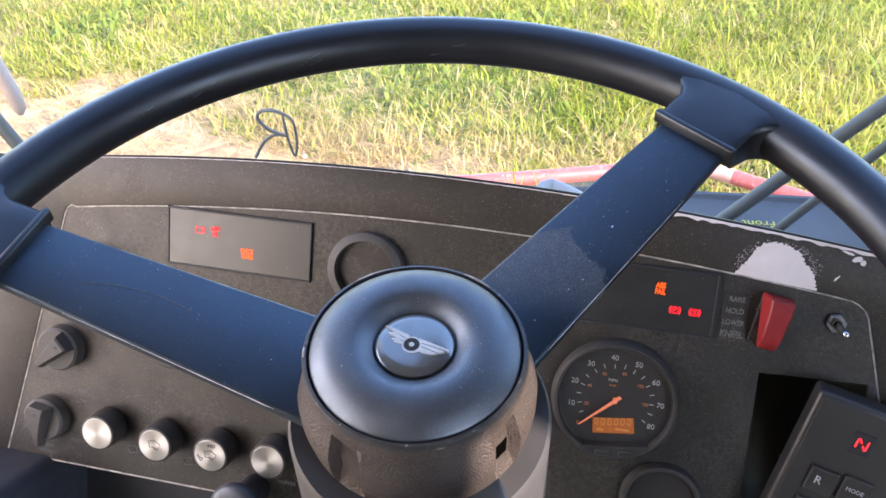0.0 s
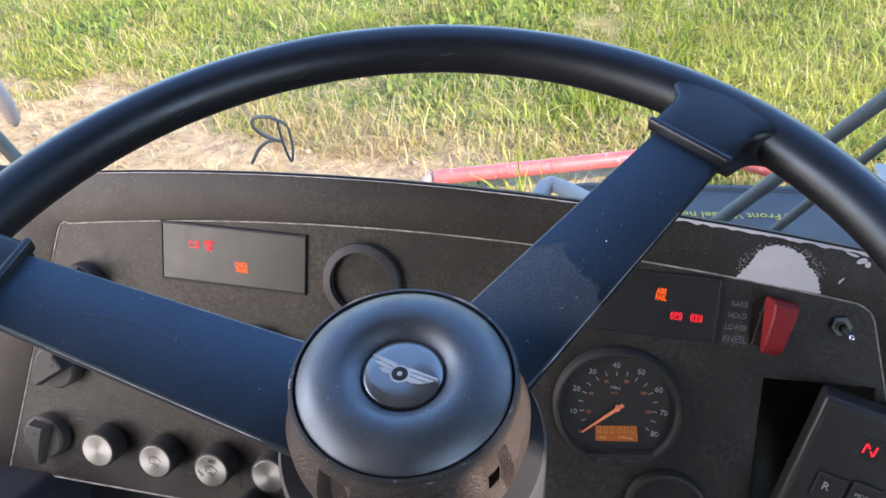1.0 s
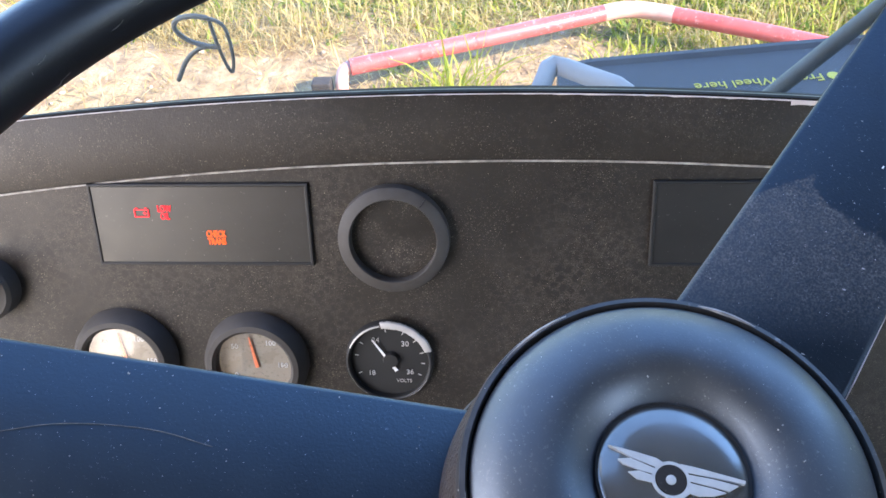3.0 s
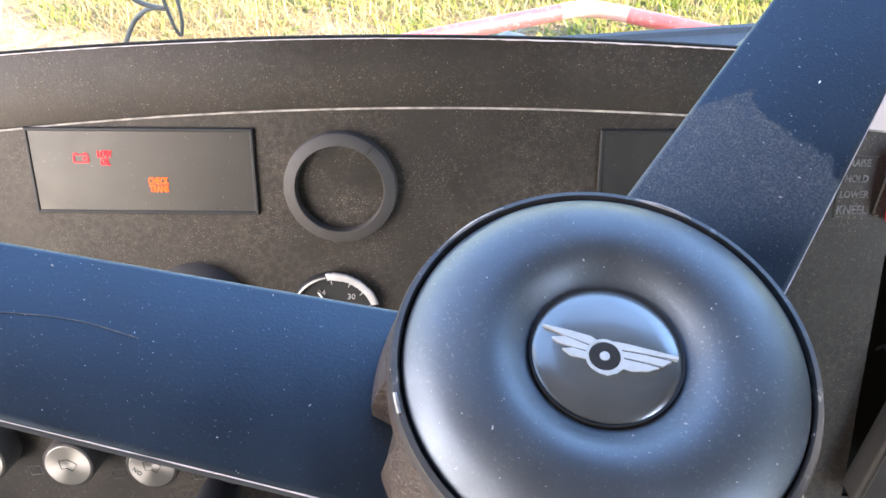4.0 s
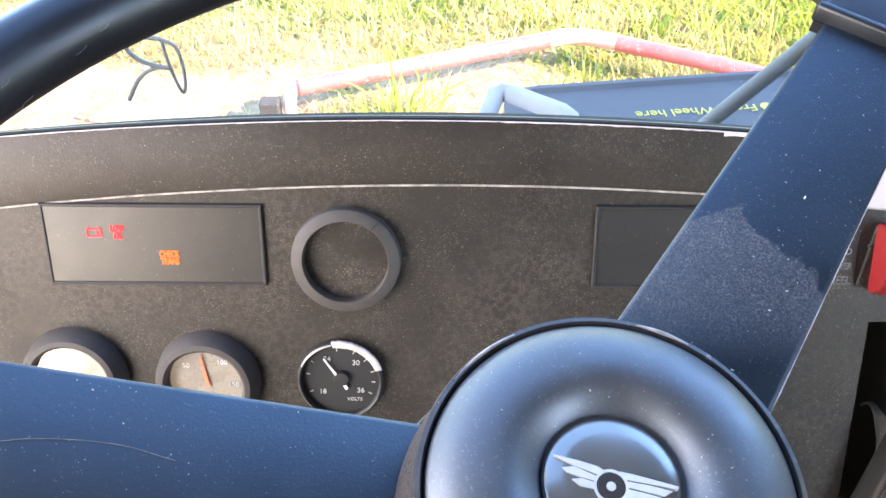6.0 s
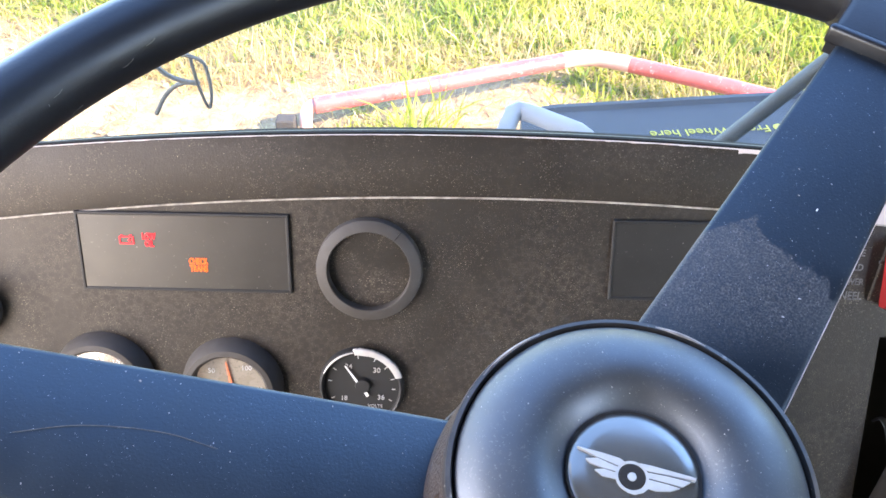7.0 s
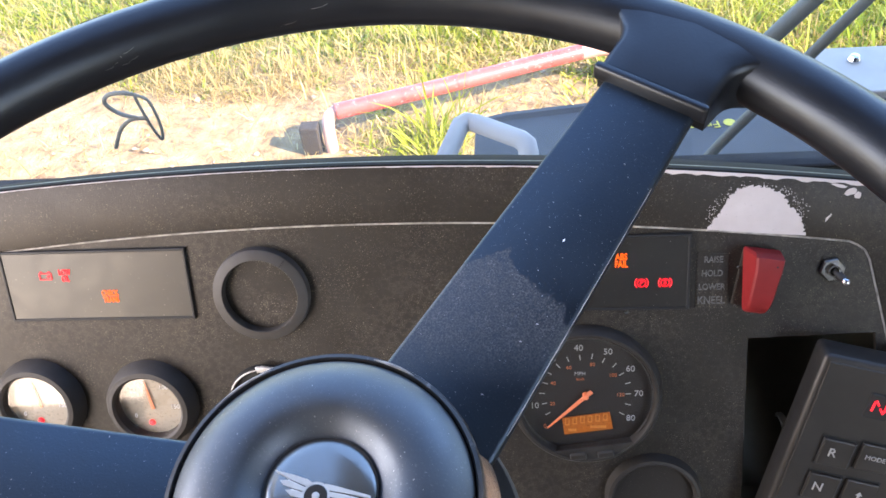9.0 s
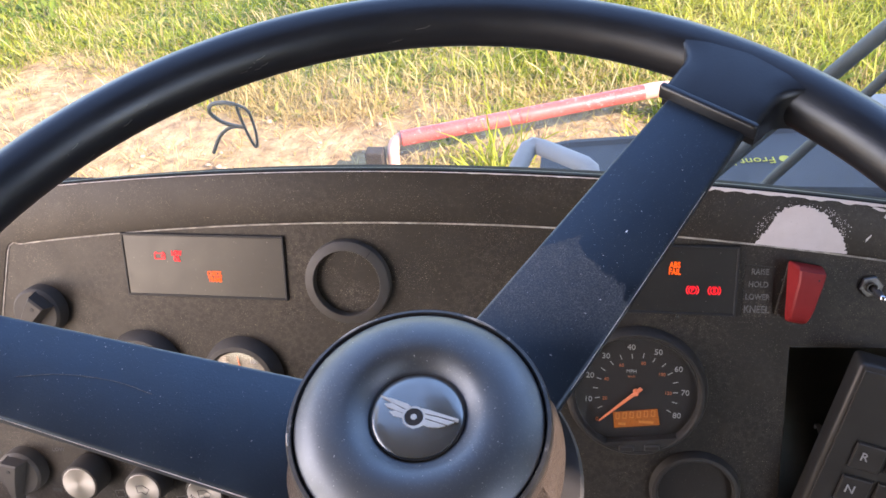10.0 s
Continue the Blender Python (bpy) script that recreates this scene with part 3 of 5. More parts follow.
needle(0.0400, 0.0060, 0.0016, M_ORANGE, g, 223, 0.0040, "orange pointer")
part("boss", lathe([(0, 0.0066), (0.0020, 0.0064), (0.0024, 0.0016)], 20), M_ORANGE, g)
part("display", plate([(-0.0161, -0.0341), (0.0204, -0.0291), (0.0180, -0.0148), (-0.0176, -0.0200)], 0.0014, 0.0022), M_LCD, g, "lit amber display")
for k in range(6):
    part("segment", plate([(-0.0017, -0.0030), (0.0017, -0.0030), (0.0017, 0.0030), (-0.0017, 0.0030)], 0, 0.0003, [[(-0.0010, -0.0022), (0.0010, -0.0022), (0.0010, 0.0022), (-0.0010, 0.0022)]]), M_LCDDARK, g, m=pose(-0.0138 + 0.0057 * k, -0.0228 + 0.0008 * k, 0.0023))
part("segment", box(0.0060, 0.0022, 0.0003, at=(-0.0100, -0.0300, 0.0024)), M_LCDDARK, g)
part("segment", box(0.0120, 0.0022, 0.0003, at=(0.0095, -0.0272, 0.0024)), M_LCDDARK, g)
for x in (-0.0060, 0.0145):
    button = part("button", box(0.0125, 0.0050, 0.0030, 0.0011, 3), M_SWITCH, g, "small grey push button", m=pose(x, -0.0478 + 0.10 * x, 0.0100, 0, 0, 6), smooth=40)
    part("button_top", box(0.0105, 0.0032, 0.0006, at=(0, 0, 0.0015)), M_RUBBER, button)
glass_cover(0.0497, 0.0068, g)

# lower gauge, only its upper half in sight
g = empty("lower_gauge", DASH @ pose(0.489, -0.2125, 0), "round black gauge set low in the fascia", "gauge", group="gauges on the fascia")
part("bezel", lathe([(0.0300, 0.0012), (0.0305, 0.0070), (0.0325, 0.0085), (0.0350, 0.0078), (0.0372, 0.0)], 64), M_RUBBER, g, smooth=40)
part("dial", lathe([(0, 0.0014), (0.0302, 0.0012)], 48), M_DIAL, g)


# warning lamp panels
def lamp_panel(u, v, label):
    g = empty("lamp_panel", DASH @ pose(u, v, 0), label, "lamp panel", group="warning lamp panels")
    w, h = 0.1437, 0.0540
    part("frame", plate([(-0.0016, 0.0016), (w + 0.0016, 0.0016), (w + 0.0016, -h - 0.0016), (-0.0016, -h - 0.0016)], 0, 0.0026,
                        [[(0.0006, -0.0006), (w - 0.0006, -0.0006), (w - 0.0006, -h + 0.0006), (0.0006, -h + 0.0006)]], bevel=0.0006), M_BLACK, g, "thin black frame")
    part("lens", plate([(0.0004, -0.0004), (w - 0.0004, -0.0004), (w - 0.0004, -h + 0.0004), (0.0004, -h + 0.0004)], 0.0003, 0.0018), M_LENS, g, "smoked plastic lens")
    return g


def lamp_text(text, x, y, size, mat, parent, label, narrow=0.62):
    part("lamp", lettering(text, size, bold=0.00010, narrow=narrow), mat, parent, label, m=pose(x, y, 0.0021))


g = lamp_panel(0.0, 0.0005, "smoked warning lamp panel with two red and one amber lamp lit")
bm = join(plate([(-0.005, -0.0028), (0.005, -0.0028), (0.005, 0.0028), (-0.005, 0.0028)], 0, 0.0003, [[(-0.0043, -0.0021), (0.0043, -0.0021), (0.0043, 0.0021), (-0.0043, 0.0021)]]),
          box(0.0016, 0.0010, 0.0003, at=(-0.0032, 0.0033, 0.00015)), box(0.0016, 0.0010, 0.0003, at=(0.0032, 0.0033, 0.00015)),
          box(0.0024, 0.0006, 0.0003, at=(0.0022, 0, 0.00015)), box(0.0006, 0.0024, 0.0003, at=(0.0022, 0, 0.00017)))
part("lamp", bm, M_RED, g, "red battery sign", m=pose(0.0328, -0.0186, 0.0021))
lamp_text("LOW\nOIL", 0.0484, -0.0184, 0.0064, M_RED, g, "lit red words")
lamp_text("CHECK\nTRANS", 0.0812, -0.0360, 0.0064, M_AMBER, g, "lit amber words")
g = lamp_panel(0.3650, 0.0012, "smoked warning lamp panel with two red and one amber lamp lit")
for x, letter in ((0.1117, "P"), (0.1281, "S")):
    ring = [(0.0029 * math.cos(radians(a)), 0.0029 * math.sin(radians(a)), 0.0002) for a in range(0, 360, 20)]
    bm = tube(ring, 0.00038, 6, True)
    for side in (0, 180):
        join(bm, tube([(0.0046 * math.cos(radians(side + a)), 0.0046 * math.sin(radians(side + a)), 0.0002) for a in range(-48, 49, 12)], 0.00038, 6))
    join(bm, lettering(letter, 0.0046, bold=0.00012))
    part("lamp", bm, M_RED, g, "lit red brake sign", m=pose(x, -0.0346, 0.0021))
lamp_text("ABS\nFAIL", 0.0975, -0.0175, 0.0068, M_AMBER, g, "lit amber words", 0.72)
part("screw", lathe([(0, 0.0024), (0.0016, 0.0022), (0.0020, 0.0)], 12), M_CHROME, g, m=pose(0.1015, -0.0570, 0))

# kneel switch: printed words, red guard, toggle
words = empty("switch_plate", DASH @ pose(0.5255, -0.033, 0), "small black plate with faded white words", "plate")
part("plate", plate([(-0.0110, 0.0210), (0.0110, 0.0195), (0.0115, -0.0215), (-0.0105, -0.0215)], 0, 0.0006), M_FASCIA, words)
for k, text in enumerate(("RAISE", "HOLD", "LOWER", "KNEEL")):
    part("word", lettering(text, 0.0066 if k < 3 else 0.0082, bold=0.00008, narrow=0.80), M_PRINT_DIM, words, m=pose(0.0 if k else 0.0005, 0.0155 - 0.0103 * k, 0.0010))
g = empty("guarded_switch", DASH @ pose(0.5580, -0.0325, 0, 0, 0, -9), "red hinged safety cover over a toggle switch", "switch")
part("base", box(0.0230, 0.0430, 0.0030, 0.001, at=(-0.0045, 0.0, 0.0015)), M_FASCIA, g)
# one splayed side, a flat top that tapers and drops to the free end
cover = [(0.0232, 0.0150, -0.0158, -0.0104, 0.0072), (0.0216, 0.0204, -0.0163, -0.0110, 0.0074), (0.0130, 0.0217, -0.0150, -0.0100, 0.0072), (0.0030, 0.0202, -0.0130, -0.0094, 0.0068),
         (-0.0060, 0.0204, -0.0112, -0.0092, 0.0064), (-0.0140, 0.0182, -0.0098, -0.0088, 0.0060), (-0.0200, 0.0140, -0.0086, -0.0078, 0.0054), (-0.0236, 0.0070, -0.0076, -0.0064, 0.0050)]
part("cover", strip([[(x0, y, 0.0030), (x1 - 0.0005, y, h - 0.0011), (x1 + 0.0008, y, h), (x2 - 0.0008, y, h), (x2, y, h - 0.0010), (x2 + 0.0006, y, 0.0030)] for y, h, x0, x1, x2 in cover]), M_REDCAP, g, "worn red plastic cover", smooth=32)
part("cover_hole", lathe([(0, 0.0008), (0.0007, 0.0006)], 10), M_BLACK, g, m=pose(0.0030, 0.0170, 0.0209))
for x, y in ((-0.0130, -0.0215), (0.0005, -0.0262), (-0.0165, 0.0070)):
    part("screw", lathe([(0, 0.0016), (0.0009, 0.0013), (0.0012, 0.0)], 12), M_GREY, g, m=pose(x, y, 0.0020 if y > -0.025 else 0.0))
M_NUT = material("dull_steel", (0.22, 0.215, 0.205), 0.38, metal=1.0, second=(0.14, 0.135, 0.13), scale=300)
g = empty("toggle_switch", DASH @ pose(0.6060, -0.0262, 0), "small chrome toggle switch with a hexagon nut", "switch")
part("nut", lathe([(0.0040, 0.0), (0.0088, 0.0), (0.0088, 0.0026), (0.0080, 0.0036), (0.0040, 0.0036)], 6), M_NUT, g, m=pose(0, 0, 0, 0, 0, 12))
part("collar", lathe([(0.0030, 0.0060), (0.0042, 0.0060), (0.0044, 0.0)], 24), M_CHROME, g, smooth=40)
part("lever", moved(lathe([(0, 0.0160), (0.0016, 0.0157), (0.0027, 0.0144), (0.0029, 0.0128), (0.0024, 0.0112)], 20), pose(0, 0, 0, 30, 38, 0)), M_CHROME, g, "bright rounded tip", smooth=50)
part("sleeve", moved(lathe([(0.0010, 0.0116), (0.0026, 0.0114), (0.0029, 0.0100), (0.0031, 0.0020)], 20), pose(0, 0, 0, 30, 38, 0)), M_GREY, g, "dull grey sleeve", smooth=40)


# rotary switches and pull knobs on the left of the fascia
def rotary(u, v, deg, label):
    g = empty("rotary_switch", DASH @ pose(u, v, 0), label, "switch", group="rotary switches")
    part("skirt", lathe([(0, 0.0150), (0.0205, 0.0150), (0.0228, 0.0125), (0.0232, 0.0)], 40), M_SWITCH, g, smooth=40)
    ridge = []
    for f in (0.0, 0.04, 0.35, 0.7, 0.94, 1.0):
        x, low, top, high = -0.0190 + 0.0478 * f, 0.0108 - 0.0060 * f, 0.0082 - 0.0062 * f, 0.0288 - 0.0095 * f ** 2
        if f in (0.0, 1.0):
            high -= 0.0014
        ridge.append([(x, -low, 0.0120), (x, -top - 0.0004, high - 0.0012), (x, -top + 0.0006, high), (x, top - 0.0006, high), (x, top + 0.0004, high - 0.0012), (x, low, 0.0120)])
    part("grip", strip(ridge), M_SWITCH, g, "raised pointer grip", m=pose(0, 0, 0, 0, 0, deg), smooth=40)
    part("dimple", lathe([(0, 0.0289), (0.0017, 0.0289), (0.0019, 0.0283)], 12), M_BLACK, g, m=pose(0.012 * math.cos(radians(deg + 180)), 0.012 * math.sin(radians(deg + 180)), 0))


rotary(-0.0865, -0.0715, 232, "black rotary switch with a pointer grip, turned part way")
rotary(-0.1174, -0.1587, 222, "black rotary switch with a pointer grip, turned part way")
rotary(-0.1361, -0.2392, 262, "black rotary switch with a pointer grip, turned down")
M_DIMBAR = material("dim_bar", (0.045, 0.044, 0.042), 0.6, second=(0.02, 0.02, 0.019), scale=500)
part("word", lettering("LOW", 0.0056), M_PRINT_DIM, dashboard, m=pose(-0.0990, -0.2170, 0.0004, 0, 0, 4))
for x, y, w in ((-0.098, -0.206, 0.010), (-0.108, -0.262, 0.010), (-0.142, -0.274, 0.018), (-0.141, -0.281, 0.020), (-0.164, -0.225, 0.005), (-0.166, -0.245, 0.005), (-0.168, -0.256, 0.005)):
    part("word", box(w, 0.0036, 0.0002, at=(x, y, 0.0002)), M_DIMBAR, dashboard)
for k, (u, v) in enumerate(((-0.0645, -0.2358), (-0.0012, -0.2372), (0.0592, -0.2370), (0.1193, -0.2325))):
    g = empty("control_knob", DASH @ pose(u, v, 0), "black knob with a spun aluminium face" + (" and engraved markings" if k in (1, 2) else ""), "knob", group="silver faced knobs")
    part("skirt", lathe([(0.0164, 0.0262), (0.0180, 0.0258), (0.0186, 0.0246), (0.0192, 0.0060), (0.0188, 0.0030), (0.0170, 0.0024), (0.0165, 0.0)], 48), M_RUBBER, g, smooth=30)
    part("face", lathe([(0, 0.0264), (0.0160, 0.0264), (0.0168, 0.0258)], 48), M_SILVER, g, "spun aluminium face")
    if k in (1, 2):
        bm = tube([(-0.0040, -0.0035, 0.0266), (-0.0065, 0.0030, 0.0266), (0, 0.0055, 0.0266), (0.0065, 0.0030, 0.0266), (0.0040, -0.0035, 0.0266), (0, -0.0018, 0.0266)], 0.00028, 5, True)
        part("engraving", bm, M_BLACK, g, m=pose(0, 0, 0, 0, 0, -12))
    if k == 2:
        for text, x, y, a in (("OFF", 0.0015, 0.0110, 176), ("ON", -0.0105, -0.0035, 140)):
            part("engraving", lettering(text, 0.0048), M_BLACK, g, m=pose(x, y, 0.0266, 0, 0, a))
    part("symbol", tube([(0.0180, -0.0220, 0.0003), (0.0200, -0.0290, 0.0003), (0.0290, -0.0280, 0.0003), (0.0275, -0.0205, 0.0003)], 0.00035, 5, True), M_PRINT_DIM, g)
part("word", lettering("WIPERS", 0.0056), M_PRINT_DIM, dashboard, m=pose(0.130, -0.2660, 0.0004))
# parking brake knob under the fascia edge and the pod on the left
M_BLUE = material("blue_black_plastic", (0.014, 0.017, 0.024), 0.45, second=(0.020, 0.024, 0.032), scale=40, rough_vary=0.08, dust=(0.14, 0.14, 0.14), dust_scale=300, dust_at=(0.62, 0.74))
g = empty("brake_knob", DASH @ pose(0.0985, -0.2760, 0), "round blue-black pull knob with raised lettering", "knob")
part("knob", lathe([(0, 0.0560), (0.0200, 0.0556), (0.0250, 0.0535), (0.0272, 0.0490), (0.0265, 0.0430), (0.0160, 0.0340), (0.0120, -0.0500)], 40), M_BLUE, g, smooth=50)
for y, w in ((0.0125, 0.030), (0.0055, 0.020), (-0.0015, 0.026)):
    part("lettering", box(w, 0.0040, 0.0006, at=(0, y, 0.0562)), M_PRINT_DIM, g)
M_BLUEPLUG = material("blue_connector", (0.05, 0.14, 0.38), 0.5, second=(0.04, 0.11, 0.30), scale=200)
g = empty("connector", DASH @ pose(0.1420, -0.2900, -0.004), "small blue plastic connector under the fascia", "connector")
part("housing", box(0.0090, 0.0090, 0.014, 0.001, 2), M_BLUEPLUG, g)
part("pin", box(0.0040, 0.0060, 0.004, 0.0005, 1, at=(0, 0, 0.0085)), M_SILVER, g)
g = empty("side_pod", DASH @ pose(-0.2620, -0.3620, 0), "blue-black moulded side console beside the driver", "console")
part("shell", box(0.265, 0.150, 0.24, 0.016, 4, at=(0, 0, 0.0)), M_BLUE, g, smooth=40)
part("inset", box(0.130, 0.06, 0.006, 0.003, 2, at=(0.045, 0.02, 0.1215)), M_BLUE, g, smooth=40)
g = empty("bolt", DASH @ pose(-0.0330, -0.3080, -0.048), "small bright bolt on the dark lower panel", "bolt")
part("head", lathe([(0, 0.012), (0.003, 0.0115), (0.0042, 0.009), (0.0042, -0.004)], 12), M_CHROME, g, smooth=40)

# transmission keypad hanging out of the opening, with its wires
M_PAD = material("keypad_plastic", (0.020, 0.0183, 0.017), 0.42, spec=0.5, tint=(1.0, 0.92, 0.84), second=(0.030, 0.028, 0.026), scale=30, rough_vary=0.06, bump=0.00005, bump_scale=900)
PAD = DASH @ pose(0.5975, -0.0665, 0.036, 4, -3, -13)
g = empty("shift_keypad", PAD, "black push-button transmission keypad with a red letter display", "keypad")
part("case", box(0.094, 0.192, 0.026, 0.004, 3, at=(0.047, -0.104, -0.0130)), M_PAD, g, smooth=40)
part("face", plate([(0.0040, -0.0125), (0.0900, -0.0125), (0.0900, -0.1955), (0.0040, -0.1955)], 0, 0.0009, bevel=0.0006), M_PAD, g)
part("display_window", box(0.0170, 0.0200, 0.0030, 0.0012, at=(0.0455, -0.0385, 0.0006)), M_BLACK, g)
seg = [((-0.0040, -0.0052), (-0.0036, 0.0050)), ((0.0042, -0.0052), (0.0046, 0.0050)), ((-0.0036, 0.0050), (0.0000, 0.0005)), ((0.0006, -0.0005), (0.0042, -0.0052))]
bm = None
for (x0, y0), (x1, y1) in seg:
    one = tube([(x0 + 0.12 * (x1 - x0), y0 + 0.12 * (y1 - y0), 0), (x0 + 0.88 * (x1 - x0), y0 + 0.88 * (y1 - y0), 0)], 0.00085, 6)
    bm = one if bm is None else join(bm, one)
part("display_letter", bm, M_RED, g, "glowing red segment letter", m=pose(0.0450, -0.0380, 0.0024))
for x, y, text, size in ((0.0305, -0.0815, "R", 0.0098), (0.0565, -0.0790, "MODE", 0.0050), (0.0305, -0.1120, "N", 0.0098), (0.0565, -0.1110, "", 0), (0.0305, -0.1430, "D", 0.0098), (0.0565, -0.1430, "", 0)):
    key = part("key", box(0.0225, 0.0225, 0.0050, 0.0012, at=(0, 0, 0.0012)), M_PAD, g, m=pose(x, y, 0))
    part("key_gap", plate([(-0.0122, -0.0125), (0.0122, -0.0125), (0.0122, 0.0125), (-0.0122, 0.0125)], 0.0009, 0.0012), M_BLACK, key)
    if text:
        part("letter", lettering(text, size, bold=0.00006 if text != "MODE" else 0.0), M_NUM, key, m=pose(0 if text == "MODE" else -0.003, 0.0005, 0.0040))
    else:
        up = 1 if y > -0.12 else -1
        part("arrow", plate([(-0.0024, 0), (0, 0.0030 * up), (0.0024, 0), (0.0009, 0), (0.0009, -0.0026 * up), (-0.0009, -0.0026 * up), (-0.0009, 0)], 0, 0.0003), M_NUM, key, m=pose(0, 0, 0.0040))
M_WIRE = material("pale_wire", (0.66, 0.66, 0.68), 0.4, second=(0.52, 0.52, 0.55), scale=80)
for k in range(8):
    d = k / 7
    pts = smooth_path([(0.622 + 0.006 * d, -0.300, -0.085), (0.6125 + 0.004 * d, -0.246, -0.062), (0.6065 + 0.0135 * d, -0.212, -0.052), (0.6010 + 0.0150 * d, -0.192 - 0.003 * d, -0.050),
                       (0.5965 + 0.0060 * d, -0.178 - 0.002 * d, -0.050), (0.5955 + 0.003 * d, -0.176, -0.058), (0.600, -0.188, -0.075)], 6)
    tagged(part("wire", tube(pts, 0.0011, 6), M_WIRE, m=DASH, smooth=60), "thin pale wire looped inside the dash opening", "wire", "wires in the dash opening")
M_INSIDE = material("dash_inside", (0.20, 0.195, 0.165), 0.8, spec=0.2, second=(0.26, 0.25, 0.21), scale=25)
part("cavity", plate([(0.50, -0.05), (0.74, -0.05), (0.74, -0.29), (0.50, -0.29)], -0.125, -0.12), M_INSIDE, dashboard)
for x0, y0, x1, y1 in ((0.50, -0.05, 0.503, -0.29), (0.737, -0.05, 0.74, -0.29), (0.50, -0.047, 0.74, -0.05), (0.50, -0.29, 0.74, -0.293)):
    part("cavity_side", plate([(x0, y0), (x1, y0), (x1, y1), (x0, y1)], -0.12, -0.0045), M_INSIDE, dashboard)

# ---- steering wheel ----
w_n = Vector((0.0338, 0.8323, 0.5534)).normalized()
w_a = (Vector((1, 0, 0)) - w_n * w_n.x).normalized()
w_b = w_n.cross(w_a)
WHEEL = DASH @ Matrix(((w_a.x, w_b.x, w_n.x, 0.3211), (w_a.y, w_b.y, w_n.y, 0.0108), (w_a.z, w_b.z, w_n.z, 0.3096), (0, 0, 0, 1)))
wheel = empty("steering_wheel", WHEEL, "large black three-spoke bus steering wheel with a domed hub", "steering wheel")
part("rim", tube([(0.2982 * math.cos(2 * math.pi * k / 128), 0.2982 * math.sin(2 * math.pi * k / 128), 0) for k in range(128)], 0.0179, 28, True), M_RIM, wheel, "smooth black rim", smooth=60)

M_LINT = material("lint", (0.42, 0.41, 0.39), 0.8, second=(0.25, 0.25, 0.25), scale=900)
# one spoke carries a greyed stretch of fine dust, wiped off sharply towards the rim
# same blue tint, colouring the sky's reflection on this spoke
M_DUSTY = material("dusty_spoke", (0.0022, 0.003, 0.0055), 0.45, spec=0.70, ior=1.57, tint=(0.62, 0.83, 1.0), second=(0.0035, 0.0045, 0.0075), scale=25, bump=0.00011, bump_scale=950, dust=(0.26, 0.26, 0.26), dust_scale=700, dust_at=(0.63, 0.72), rough_vary=0.06)
dn, dl = M_DUSTY.node_tree.nodes, M_DUSTY.node_tree.links
d_bsdf = dn["Principled BSDF"]
d_old = d_bsdf.inputs["Base Color"].links[0].from_socket
d_place = dn.new("ShaderNodeTexCoord").outputs["Object"]
d_axes = dn.new("ShaderNodeSeparateXYZ")
dl.new(d_place, d_axes.inputs[0])


def d_noise(scale, detail, rough):
    node = dn.new("ShaderNodeTexNoise")
    node.inputs["Scale"].default_value, node.inputs["Detail"].default_value, node.inputs["Roughness"].default_value = scale, detail, rough
    dl.new(d_place, node.inputs["Vector"])
    return node.outputs["Fac"]


def d_range(value, a, b, c=0.0, d=1.0):
    node = dn.new("ShaderNodeMapRange")
    for socket, number in zip(("From Min", "From Max", "To Min", "To Max"), (a, b, c, d)):
        node.inputs[socket].default_value = number
    dl.new(value, node.inputs["Value"])
    return node.outputs["Result"]


def d_math(kind, a, b):
    node = dn.new("ShaderNodeMath")
    node.operation = kind
    for socket, value in zip(node.inputs, (a, b)):
        if isinstance(value, float):
            socket.default_value = value
        else:
            dl.new(value, socket)
    return node.outputs[0]


# how far along the spoke the dust reaches, across the spoke's width
d_reach = dn.new("ShaderNodeValToRGB")
d_stops = ((0.042, 0.23), (0.092, 0.45), (0.50, 0.56), (0.63, 0.67), (0.73, 0.85), (0.85, 0.60), (0.967, 0.27))
while len(d_reach.color_ramp.elements) < len(d_stops):
    d_reach.color_ramp.elements.new(0.5)
for el, (p, c) in zip(d_reach.color_ramp.elements, d_stops):
    el.position, el.color = p, (c, c, c, 1)
dl.new(d_range(d_axes.outputs["Y"], -0.03, 0.03), d_reach.inputs[0])
d_edge = d_math("ADD", d_range(d_reach.outputs[0], 0.0, 1.0, 0.120, 0.150), d_range(d_noise(160.0, 4.0, 0.6), 0.3, 0.7, -0.0022, 0.0022))
d_outer = d_range(d_math("SUBTRACT", d_edge, d_axes.outputs["X"]), 0.0, 0.0016)
d_inner = d_range(d_math("ADD", d_axes.outputs["X"], d_math("MULTIPLY", d_axes.outputs["Y"], 0.45)), 0.078, 0.100)
d_fine = d_math("MULTIPLY", d_range(d_noise(1150.0, 3.0, 0.65), 0.42, 0.66, 0.12, 1.0), d_range(d_noise(120.0, 4.0, 0.7), 0.30, 0.62, 0.55, 1.0))
d_all = d_math("MULTIPLY", d_math("MULTIPLY", d_outer, d_inner), d_fine)
d_mix = dn.new("ShaderNodeMix")
d_mix.data_type = "RGBA"
d_mix.inputs[7].default_value = (0.115, 0.118, 0.120, 1)
dl.new(d_all, d_mix.inputs["Factor"])
dl.new(d_old, d_mix.inputs[6])
dl.new(d_mix.outputs[2], d_bsdf.inputs["Base Color"])
d_rough = d_bsdf.inputs["Roughness"].links[0].from_socket
dl.new(d_math("ADD", d_rough, d_math("MULTIPLY", d_all, 0.30)), d_bsdf.inputs["Roughness"])
dl.new(d_range(d_all, 0.0, 0.7, 0.70, 0.25), d_bsdf.inputs["Specular IOR Level"])
